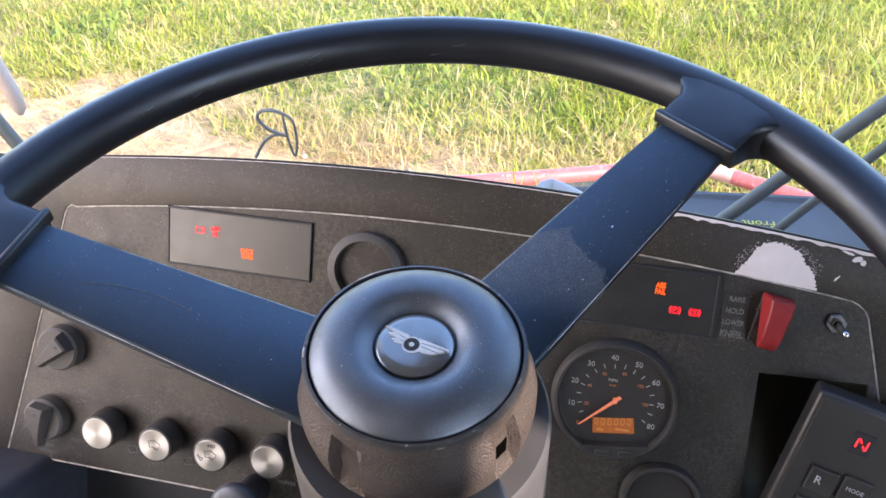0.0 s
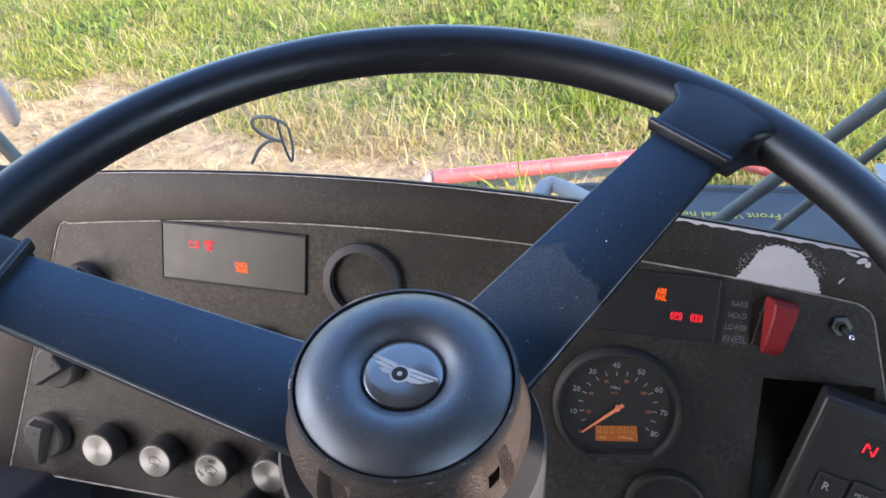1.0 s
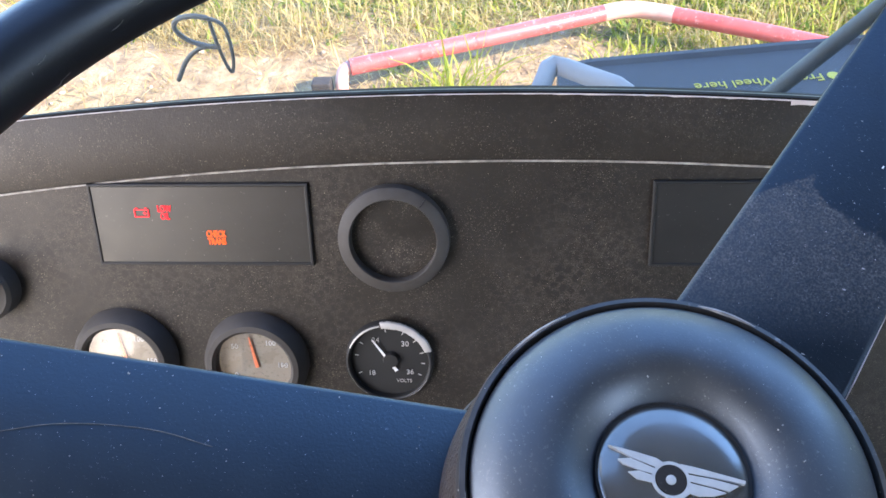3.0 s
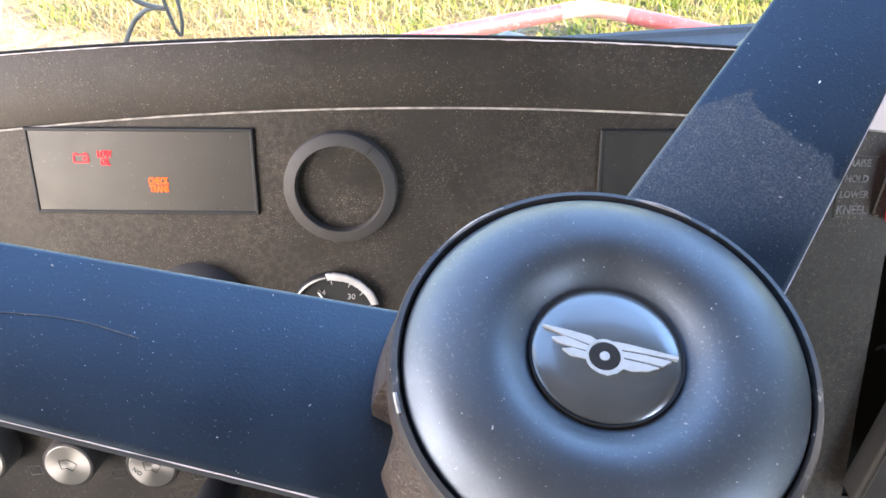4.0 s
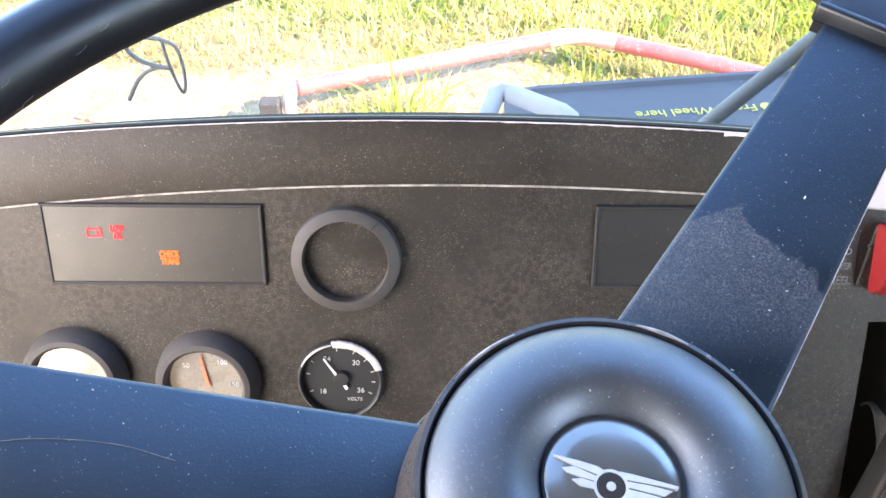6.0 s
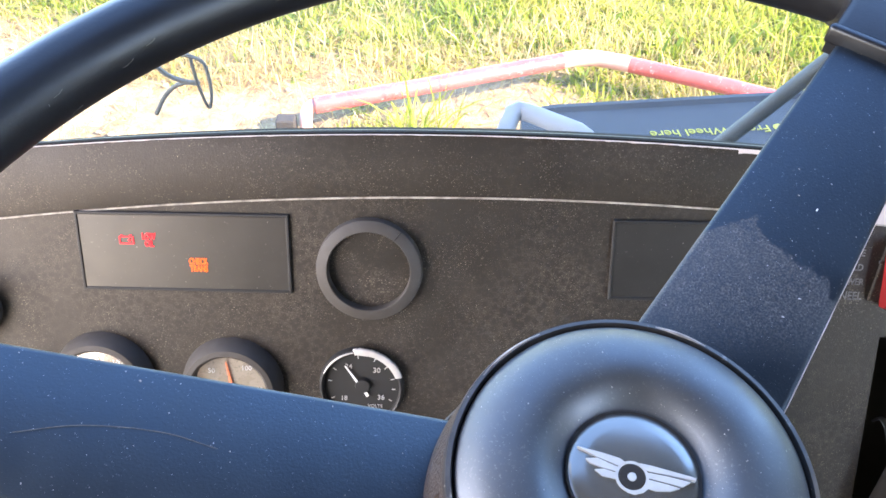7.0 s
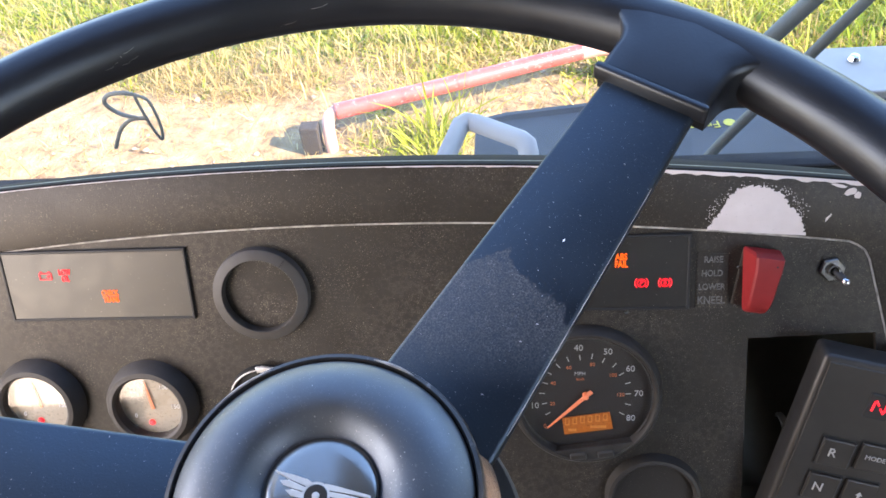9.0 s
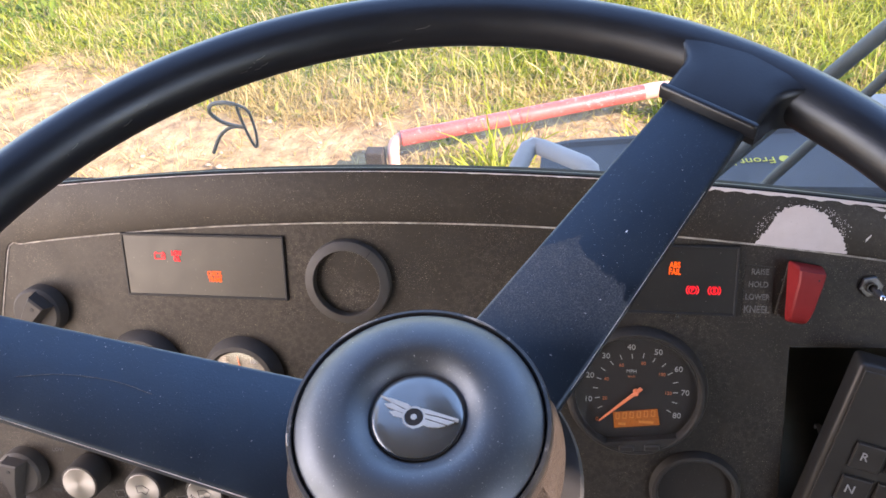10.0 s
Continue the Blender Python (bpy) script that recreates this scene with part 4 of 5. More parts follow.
for deg, hub_half, hub_shift in ((55.8, 0.0341, -0.0015), (175.8, 0.0357, 0.0035), (295.8, 0.0345, 0.0)):
    rows = []
    for k in range(13):
        f = k / 12
        r, half, z = 0.045 + 0.215 * f, hub_half + (0.0243 - hub_half) * f, -0.0400 + 0.0470 * f
        y0 = hub_shift * (1 - f)
        if deg > 200:
            z -= 0.024 * max(0.0, 1 - f / 0.4) ** 1.5
        rows.append([(r, y0 + y, z + dz) for y, dz in ((-half, -0.0058), (-half, -0.0026), (-half + 0.0003, -0.0014), (-half + 0.0010, -0.0005), (-half + 0.0024, 0), (half - 0.0024, 0), (half - 0.0010, -0.0005), (half - 0.0003, -0.0014), (half, -0.0026), (half, -0.0058))])
    spoke = part("spoke", strip(rows), M_DUSTY if deg < 60 else M_WHEEL, wheel, "flat black spoke with dust and fine scratches", m=pose(0, 0, 0, 0, 0, deg), smooth=35)
    # bits of lint and grit lying on the spoke
    rnd = random.Random(int(deg))
    bits = bmesh.new()
    for k in range(38):
        f = rnd.random() ** 0.8
        x, y = 0.062 + 0.185 * f, rnd.uniform(-0.029, 0.029) * (1 - 0.2 * f)
        m_ = pose(x, y, -0.0400 + 0.0470 * (x - 0.045) / 0.215 + 0.0001, 0, -12.3, rnd.uniform(0, 180))
        size = 0.00022 + 0.00030 * rnd.random() ** 3
        bmesh.ops.create_cube(bits, size=1.0, matrix=m_ @ Matrix.Diagonal((size * rnd.choice((1, 1, 1, 2.5)), size, 0.00012, 1)))
    tagged(part("lint", bits, M_LINT, spoke), "pale specks of lint", kind="stuff")
    # moulded socket where the rim takes the spoke
    rows = []
    for k in range(19):
        f = k / 18
        r = 0.2500 + 0.0480 * f
        g_ = max(0.0, (f - 0.35) / 0.65)
        half = 0.0300 + 0.034 * g_ ** 2.6
        top = 0.0095 + 0.0070 * (1 - (1 - f) ** 2)
        low = -0.0060 - 0.0100 * f
        e = 0.0042 if f > 0.02 else 0.003
        rows.append([(r - f * y * y / 0.596, y, z - 0.0016 * g_ * (y / half) ** 2 if z > 0 else z) for y, z in ((-half, low), (-half, top - e), (-half + 0.25 * e, top - 0.35 * e), (-half + e, top), (-half * 0.5, top + 0.0006), (0, top + 0.0008), (half * 0.5, top + 0.0006),
                                            (half - e, top), (half - 0.25 * e, top - 0.35 * e), (half, top - e), (half, low))])
    part("socket", strip(rows), M_RIM, wheel, m=pose(0, 0, 0, 0, 0, deg), smooth=60)
    part("socket_lip", box(0.0052, 0.0625, 0.0100, 0.0020, 3, at=(0.2482, 0, 0.0066)), M_RIM, wheel, "raised bead at the socket's mouth", m=pose(0, 0, 0, 0, 0, deg), smooth=40)
    if deg < 200:
        # the side towards the driver, rubbed through to pale primer
        way = -1 if deg < 60 else 1
        along = [0.027 + 0.011 * k for k in range(13)]
        rub = [(0.045 + d, way * (hub_half + (0.0243 - hub_half) * d / 0.215 - 0.0003) + hub_shift * (1 - d / 0.215), -0.0400 + 0.0470 * d / 0.215 - 0.0014) for d in along]
        part("worn_edge", tube(rub, [0.00010 + 0.00030 * abs(math.sin(1.9 * k)) * (1 - k / 14) for k in range(13)], 6), M_PRIMER, spoke, "edge rubbed through to pale primer")
    if deg < 60:
        part("paint_fleck", box(0.0016, 0.0006, 0.0003, 0.0001, 1, at=(0.1605, -0.0060, -0.0146)), M_WHITE, spoke)
    if 100 < deg < 200:
        part("scratch", tube(smooth_path([(0.205, 0.0060, -0.0048), (0.185, -0.0010, -0.0092), (0.160, -0.0040, -0.0147), (0.140, -0.0020, -0.0190)], 6), 0.00013, 5), M_PRINT_DIM, spoke, "long thin scratch")

M_HUBCAP = material("hub_cap_vinyl", (0.014, 0.0150, 0.0175), 0.48, spec=1.0, ior=1.58, tint=(0.86, 0.94, 1.0), second=(0.022, 0.0232, 0.026), scale=40, bump=0.00005, bump_scale=1200,
                    dust=(0.20, 0.195, 0.18), dust_scale=800, dust_at=(0.57, 0.78), rough_vary=0.07, coat=0.12, coat_rough=0.36)
CAP = [(0.0222, 0.0026), (0.0236, 0.0033), (0.0256, 0.0050), (0.0278, 0.0068), (0.0302, 0.0083), (0.0330, 0.0092), (0.0362, 0.0095), (0.0398, 0.0092), (0.0436, 0.0084), (0.0472, 0.0071), (0.0506, 0.0053), (0.0536, 0.0030)]
part("hub_cap", lathe([(0.0212, 0.0010), (0.0215, 0.0022)] + CAP + [(0.0556, 0.0013), (0.0567, 0.0002), (0.0573, -0.0014), (0.0574, -0.008)], 96),
     M_HUBCAP, wheel, "padded black dome with a dished middle", smooth=60)
rnd = random.Random(3)
bits = bmesh.new()
for k in range(48):
    r, a = rnd.uniform(0.0235, 0.0535), rnd.uniform(0, 6.283)
    z = np.interp(r, [p[0] for p in CAP], [p[1] for p in CAP])
    size = 0.00018 + 0.00028 * rnd.random() ** 3
    bmesh.ops.create_cube(bits, size=1.0, matrix=pose(r * math.cos(a), r * math.sin(a), float(z) + 0.00005, 0, 0, rnd.uniform(0, 180)) @ Matrix.Diagonal((size * rnd.choice((1, 1, 2.5)), size, 0.00025, 1)))
tagged(part("lint", bits, M_LINT, wheel), "pale specks of lint", kind="stuff")
part("seam", lathe([(0.0570, -0.0030), (0.0578, -0.0022), (0.0584, -0.0030)], 96), M_BLACK, wheel)
part("hub_ring", lathe([(0.0577, -0.0080), (0.0579, 0.0000), (0.0584, 0.0008), (0.0600, 0.0004), (0.0609, -0.0018), (0.0609, -0.0060)], 96), M_RING, wheel, "thin ring round the hub, its edge worn pale", smooth=50)
# scuffs on the rim's inner side and a short cut in its skin
rnd = random.Random(9)
for k in range(9):
    a0, b0 = rnd.uniform(96, 150), rnd.uniform(150, 205)
    pts = [((0.2982 + 0.01795 * math.cos(radians(b0 + 2 * j))) * math.cos(radians(a0 + j * rnd.uniform(0.3, 0.7))),
            (0.2982 + 0.01795 * math.cos(radians(b0 + 2 * j))) * math.sin(radians(a0 + j * 0.5)), 0.01795 * math.sin(radians(b0 + 2 * j))) for j in range(5)]
    part("scuff", tube(pts, 0.00016, 4), M_PRINT_DIM, wheel, "faint pale scuff")
cut = [((0.2982 + 0.0179 * math.cos(radians(52))) * math.cos(radians(d)), (0.2982 + 0.0179 * math.cos(radians(52))) * math.sin(radians(d)), 0.0179 * math.sin(radians(52))) for d in (120, 121, 122, 122.8)]
part("cut", tube(cut, 0.0004, 5), M_BLACK, wheel, "short cut in the rim's skin")
wear = [(0.0590 * math.cos(radians(a)), 0.0590 * math.sin(radians(a)), 0.0006) for a in range(58, 78, 2)]
part("worn_edge", tube(wear, [0.0002 + 0.0006 * math.sin(math.pi * k / 9) for k in range(10)], 6), M_EDGE, wheel)
wear = [(0.0592 * math.cos(radians(a)), 0.0592 * math.sin(radians(a)), 0.0006) for a in range(118, 146, 2)]
part("worn_edge", tube(wear, [0.0002 + 0.0005 * math.sin(math.pi * k / 13) for k in range(14)], 6), M_EDGE, wheel)
wear = [(0.0596 * math.cos(radians(a)), 0.0596 * math.sin(radians(a)), 0.0004) for a in range(192, 200, 2)]
part("worn_edge", tube(wear, 0.0007, 6), M_EDGE, wheel)

# hub body with pressed pockets
bm = bmesh.new()
prof = [(0.0607, -0.0016), (0.0618, -0.0110), (0.0650, -0.0200), (0.0672, -0.0300), (0.0672, -0.0400), (0.0655, -0.0520), (0.0610, -0.0620), (0.0570, -0.0660)]
SEG = 120
loops = []
for i, (r, z) in enumerate(prof):
    loop = []
    for k in range(SEG):
        a = 360.0 * k / SEG
        dip = 0.0
        for c in (-30, 30, 90, 140, 192, 250):
            d = abs((a - c + 180) % 360 - 180)
            if d < 9.5 and 2 <= i <= 4:
                dip = max(dip, 0.0062 if d < 7.5 else -0.0010)
        loop.append(bm.verts.new(((r - dip) * math.cos(radians(a)), (r - dip) * math.sin(radians(a)), z)))
    loops.append(loop)
for p, q in zip(loops, loops[1:]):
    for k in range(SEG):
        bm.faces.new((p[k], p[(k + 1) % SEG], q[(k + 1) % SEG], q[k]))
bmesh.ops.recalc_face_normals(bm, faces=bm.faces)
part("hub_body", bm, M_HUB, wheel, "crackle-finished hub body with pressed pockets", smooth=35)
# closed black block: the slot's inner shade is put in as colour
part("slot", box(0.003, 0.0095, 0.0135, 0.0012, 2, at=(0.0598, 0.0010, -0.0350)), material("slot_shade", (0.0012, 0.0011, 0.001), 1.0, spec=0.0), wheel, "black block for the shade inside the slot", m=pose(0, 0, 0, 0, 0, -30))

# emblem under clear plastic
M_EMBLEM = material("emblem_disc", (0.20, 0.21, 0.20), 0.22, metal=0.75, second=(0.25, 0.257, 0.245), scale=120, coat=0.3, dust=(0.16, 0.16, 0.16), dust_scale=900, dust_at=(0.66, 0.74))
M_WINGS = material("emblem_silver", (0.46, 0.47, 0.46), 0.4, second=(0.38, 0.39, 0.38), scale=300)
part("emblem_groove", lathe([(0.0206, 0.0030), (0.0216, 0.0036)], 64), M_BLACK, wheel)
part("emblem", lathe([(0, 0.0058), (0.0080, 0.0056), (0.0150, 0.0051), (0.0195, 0.0043), (0.0208, 0.0034)], 64), M_EMBLEM, wheel, "glossy dark disc", smooth=60)
U = 0.0001
bowl = [(-62, -28), (-47, -58), (-30, -71), (-8, -78), (18, -71), (36, -58), (36, -24)] + [(-11 + 47 * math.cos(radians(d)), -20 + 47 * math.sin(radians(d))) for d in range(-5, -190, -15)]
for loop in ([(-178, 76), (-100, 57), (-46, 41), (-22, 24), (-50, 15), (-120, 43)],
             [(-153, 36), (-118, 39), (-52, 11), (-58, -5), (-100, 7), (-140, 22)],
             [(-127, 0), (-98, 3), (-58, -9), (-54, -28), (-66, -29), (-105, -20)],
             [(192, -16), (55, 19), (18, 26), (38, 1), (100, -9), (190, -25)],
             [(38, -4), (100, -14), (172, -31), (145, -47), (100, -36), (38, -22)],
             [(37, -27), (98, -41), (136, -52), (104, -62), (60, -64), (36, -57)], bowl):
    part("emblem_scroll" if loop is bowl else "emblem_feather", plate([(x * U, y * U) for x, y in loop], 0.0042, 0.0060), M_WINGS, wheel)
part("emblem_boss", lathe([(0.0014, 0.0054), (0.0016, 0.0062), (0.0040, 0.0062), (0.0042, 0.0054)], 28), M_DIAL, wheel, "dark ring", m=pose(-0.0011, -0.0020, -0.0002))
part("emblem_ring", lathe([(0.0043, 0.0054), (0.0044, 0.0061), (0.0053, 0.0061), (0.0054, 0.0054)], 32), M_WINGS, wheel, m=pose(-0.0011, -0.0020, -0.0002))
part("emblem_dot", lathe([(0, 0.0062), (0.0014, 0.0060), (0.0015, 0.0054)], 20), M_WINGS, wheel, m=pose(-0.0011, -0.0020, 0))

part("column_shroud", lathe([(0.0560, -0.0640), (0.0755, -0.0600), (0.0775, -0.0640), (0.0780, -0.0900), (0.0800, -0.1600), (0.0830, -0.3000)], 64), M_GREY, wheel, "grey column shroud under the hub", smooth=40)

# ---- outside, close to the windscreen ----
M_ARM = material("wiper_black", (0.055, 0.058, 0.050), 0.6, second=(0.085, 0.088, 0.075), scale=50, bump=0.0003, bump_scale=300)
wiper = empty("wiper", pose(0, 0, 0), "pair of black wiper arms standing across the windscreen", "wiper")
part("arm", tube([(0.470, 1.120, 0.985), (0.535, 1.130, 1.062), (0.690, 1.130, 1.247), (0.860, 1.125, 1.450), (0.98, 1.09, 1.60)], 0.0085, 12), M_ARM, wiper, smooth=50)
part("arm", tube([(0.545, 1.120, 0.975), (0.605, 1.130, 1.060), (0.708, 1.130, 1.203), (0.880, 1.125, 1.440), (1.00, 1.09, 1.60)], 0.0058, 12), M_ARM, wiper, smooth=50)
part("spindle", box(0.16, 0.09, 0.03, 0.008, 2, at=(0.51, 1.095, 0.975)), M_ARM, wiper)
# loop of black hose on the glass
M_HOSE = material("black_hose", (0.13, 0.125, 0.10), 0.7, second=(0.16, 0.15, 0.12), scale=60)
def on_screen(x, z):
    return (x, 1.094 - (z - 1.10) * 0.3354 + 0.011, z)
loop = [(-0.0596, 1.1075), (-0.0407, 1.136), (-0.0224, 1.1516), (-0.008, 1.1541), (-0.0035, 1.1530), (-0.0139, 1.1549), (-0.0283, 1.1619), (-0.0364, 1.1743), (-0.0357, 1.1834), (-0.0279, 1.1909), (-0.0141, 1.1931), (-0.0020, 1.1905)]
hose = part("hose_loop", tube(smooth_path([on_screen(*p) for p in loop], 6), 0.0024, 8), M_HOSE, smooth=60)
tagged(hose, "thin black hose looped against the outside of the windscreen", "hose")
loop = [(-0.0024, 1.1909), (0.0092, 1.182), (0.0100, 1.1644), (0.0067, 1.1404), (0.0013, 1.1219), (-0.0018, 1.1193), (-0.0034, 1.1303), (-0.0035, 1.1525), (-0.0022, 1.176), (-0.0010, 1.1880)]
part("hose_end", tube(smooth_path([on_screen(*p) for p in loop], 6), 0.0018, 8), M_HOSE, hose, smooth=60)
# rounded marker and arm at the far left of the windscreen
M_MARK = material("pink_beige_plastic", (0.46, 0.34, 0.28), 0.5, second=(0.40, 0.30, 0.25), scale=60)
mark = empty("side_marker", pose(0, 0, 0), "beige rounded marker on a dark bracket outside the windscreen", "marker")
part("marker", tube([(-0.440, 1.115, 1.215), (-0.4225, 1.115, 1.160), (-0.4185, 1.115, 1.135), (-0.4190, 1.115, 1.127)], [0.011, 0.011, 0.0095, 0.004], 14), M_MARK, mark, smooth=60)
part("bracket", tube([(-0.520, 1.115, 1.215), (-0.450, 1.115, 1.090), (-0.395, 1.115, 1.000)], 0.010, 10), M_ARM, mark, smooth=60)
part("strut", tube([(-0.505, 1.115, 1.188), (-0.440, 1.115, 1.213)], 0.008, 10), M_ARM, mark, smooth=60)

# ---- bicycle rack on the front of the bus ----
M_TRAY = material("rack_blue_grey", (0.062, 0.060, 0.058), 0.6, spec=0.22, second=(0.080, 0.078, 0.075), scale=9, rough_vary=0.08, dust=(0.22, 0.22, 0.22), dust_scale=160, dust_at=(0.64, 0.78))
M_YELLOW = material("yellow_print", (0.66, 0.54, 0.05), 0.6, second=(0.54, 0.43, 0.05), scale=300)
M_ALU = material("grey_aluminium", (0.42, 0.38, 0.33), 0.6, spec=0.2, second=(0.35, 0.32, 0.28), scale=30, rough_vary=0.1)
rack = empty("bicycle_rack", pose(0.5, 1.25, 1.0), "blue-grey folded bicycle rack with yellow lettering on its tray", "bicycle rack")
rows = []
for k in range(25):
    x = 0.330 + k * 0.040 - 0.5
    far = 0.047 + 0.135 * (x + 0.17) * (1 if k else 0.9)
    if k == 0:
        far -= 0.008
    near = -0.125
    rows.append([(x, near, -0.030), (x, near, -0.004), (x, near + 0.004, 0.0), (x, far - 0.016, 0.0), (x, far - 0.010, 0.0045), (x, far - 0.003, 0.0045), (x, far, 0.002), (x, far, -0.030)])
part("tray", strip(rows), M_TRAY, rack, smooth=30)
bm = lettering("Front Wheel here", 0.0205)
part("lettering", bm, M_YELLOW, rack, "yellow words, upside down from the cab", m=pose(0.0615, 0.0000, 0.0008, 0, 0, 187))
part("mark", lathe([(0, 0.0012), (0.0075, 0.0010)], 20), M_YELLOW, rack, m=pose(0.1480, 0.0110, 0))
strap = [(-0.218, -0.165, 0.004), (-0.203, -0.096, 0.030), (-0.184, -0.030, 0.040), (-0.176, -0.022, 0.040), (-0.168, -0.025, 0.040), (-0.112, -0.066, 0.041), (-0.104, -0.076, 0.040), (-0.102, -0.088, 0.036), (-0.104, -0.130, 0.004)]
part("handle", tube(strap, 0.0062, 8, flat=2.0), M_ALU, rack, "grey flat-bar grab handle", smooth=40)
part("plate", box(0.20, 0.11, 0.012, 0.003, 2, at=(0.37, 0.080, 0.022)), M_ALU, rack, "grey plate at the tray's end")
part("bolt", lathe([(0, 0.037), (0.006, 0.036), (0.0085, 0.031), (0.0085, 0.026)], 12), M_CHROME, rack, m=pose(0.315, 0.098, 0))
part("support", box(0.05, 0.08, 0.34, 0.006, 2, at=(-0.05, -0.160, -0.20)), M_ARM, rack)
part("support", box(0.05, 0.08, 0.34, 0.006, 2, at=(0.40, -0.160, -0.20)), M_ARM, rack)

# ---- ground, pipe barrier ----
def mask(x, y):
    """How grassy the ground is at a place, 0 to 1."""
    n1 = noise.fractal((x * 1.1, y * 1.1, 3.0), 1.0, 2.0, 4)
    n2 = noise.noise((x * 5.0, y * 5.0, 9.0))
    edge = 3.10 - 0.22 * max(0.0, min(1.0, (x + 1.0) / 0.9)) + 0.10 * n1 + 0.05 * n2
    g = (y - edge) / 0.22
    g = max(0.0, min(1.0, g))
    thin = noise.fractal((x * 1.5, y * 1.9, 12.0), 1.0, 2.0, 4)
    worn = math.exp(-((y - 3.08) / 0.46) ** 2) * max(0.35, min(1.0, (1.5 - x) / 0.8))
    g *= 1.0 - (0.5 + 0.4 * worn) * max(0.0, min(1.0, (thin - 0.12 + 0.36 * worn) / 0.22))
    tuft = math.exp(-((x - 0.05) / 0.16) ** 2 - ((y - 2.72) / 0.13) ** 2) + 0.8 * math.exp(-((x + 0.12) / 0.10) ** 2 - ((y - 2.93) / 0.06) ** 2)
    bare = 1.15 * math.exp(-((x - 0.22) / 0.36) ** 2 - ((y - 2.92) / 0.14) ** 2) + 0.5 * math.exp(-((x + 2.4) / 0.9) ** 2 - ((y - 3.4) / 0.25) ** 2)
    right = max(0.0, min(1.0, (x - 0.70 + 0.35 * n1 + 0.1 * n2) / 0.5))
    return max(0.0, min(1.0, max(g, right * 0.9, 1.3 * tuft) - 0.85 * bare))


M_SOIL = bpy.data.materials.new("soil_and_grass_ground")
M_SOIL.use_nodes = True
sn, sl = M_SOIL.node_tree.nodes, M_SOIL.node_tree.links
sb = sn["Principled BSDF"]
sb.inputs["Roughness"].default_value = 0.95
sb.inputs["Specular IOR Level"].default_value = 0.1
sc = sn.new("ShaderNodeTexCoord").outputs["Object"]
def soil_noise(scale, detail=6.0):
    node = sn.new("ShaderNodeTexNoise")
    node.inputs["Scale"].default_value, node.inputs["Detail"].default_value, node.inputs["Roughness"].default_value = scale, detail, 0.65
    sl.new(sc, node.inputs["Vector"])
    return node.outputs["Fac"]
def soil_ramp(value, stops):
    node = sn.new("ShaderNodeValToRGB")
    while len(node.color_ramp.elements) < len(stops):
        node.color_ramp.elements.new(0.5)
    for el, (p, c) in zip(node.color_ramp.elements, stops):
        el.position, el.color = p, (*c, 1)
    sl.new(value, node.inputs[0])
    return node.outputs[0]
soil = soil_ramp(soil_noise(13.0, 12.0), ((0.30, (0.17, 0.097, 0.054)), (0.46, (0.285, 0.188, 0.098)), (0.60, (0.375, 0.262, 0.140)), (0.75, (0.49, 0.37, 0.22))))
under = soil_ramp(soil_noise(2.6, 12.0), ((0.34, (0.055, 0.088, 0.010)), (0.46, (0.105, 0.135, 0.018)), (0.57, (0.19, 0.18, 0.045)), (0.70, (0.36, 0.27, 0.14))))
grassy = sn.new("ShaderNodeAttribute")
grassy.attribute_name = "grassy"
smix = sn.new("ShaderNodeMix")
smix.data_type = "RGBA"
sl.new(grassy.outputs["Fac"], smix.inputs["Factor"])
sl.new(soil, smix.inputs[6])
sl.new(under, smix.inputs[7])
sl.new(smix.outputs[2], sb.inputs["Base Color"])
sbump = sn.new("ShaderNodeBump")
sbump.inputs["Distance"].default_value = 0.02
sl.new(soil_noise(28.0, 8.0), sbump.inputs["Height"])
sl.new(sbump.outputs["Normal"], sb.inputs["Normal"])
xs = sorted(set([-400, -120, -40, -15, -8] + [-5 + 0.06 * k for k in range(150)] + [6, 10, 20, 50, 140, 400]))
ys = sorted(set([-400, -100, -30, -8, 0, 1.0] + [1.6 + 0.06 * k for k in range(90)] + [8, 10, 14, 20, 40, 120, 400]))
verts, values = [], []
for y in ys:
    for x in xs:
        near = 1.0 if (-5 < x < 4.2 and 1.5 < y < 7.2) else 0.0
        verts.append((x, y, near * 0.018 * noise.fractal((x * 3, y * 3, 0.5), 1.0, 2.0, 4)))
        values.append(mask(x, y))
nx = len(xs)
faces = [(j * nx + i, j * nx + i + 1, (j + 1) * nx + i + 1, (j + 1) * nx + i) for j in range(len(ys) - 1) for i in range(nx - 1)]
mesh = bpy.data.meshes.new("ground")
mesh.from_pydata(verts, [], faces)
attr = mesh.attributes.new("grassy", "FLOAT", "POINT")
attr.data.foreach_set("value", values)
mesh.materials.append(M_SOIL)
mesh.shade_smooth()
tagged(new("ground", mesh), "sunlit rough grass with a bare strip of dry sandy soil", "ground", kind="structure")

# lightened red with pale blotches that stand in for sun glare on the pipe
M_PIPE = material("red_paint", (0.44, 0.085, 0.070), 0.34, second=(0.36, 0.055, 0.046), scale=9, rough_vary=0.1, bump=0.0006, bump_scale=60,
                  dust=(0.62, 0.48, 0.43), dust_scale=60, dust_at=(0.56, 0.74))
M_PALE = material("faded_white_paint", (0.54, 0.36, 0.28), 0.55, second=(0.48, 0.18, 0.13), scale=14, bump=0.0005, bump_scale=60)
barrier = empty("pipe_barrier", pose(0, 0, 0), "low red painted steel pipe barrier with faded white ends", "barrier")
part("leg", tube(smooth_path([(-0.262, 2.665, -0.05), (-0.268, 2.675, 0.06), (-0.262, 2.694, 0.112), (-0.235, 2.710, 0.128)], 5), 0.021, 16), M_PALE, barrier, "faded worn elbow", smooth=50)
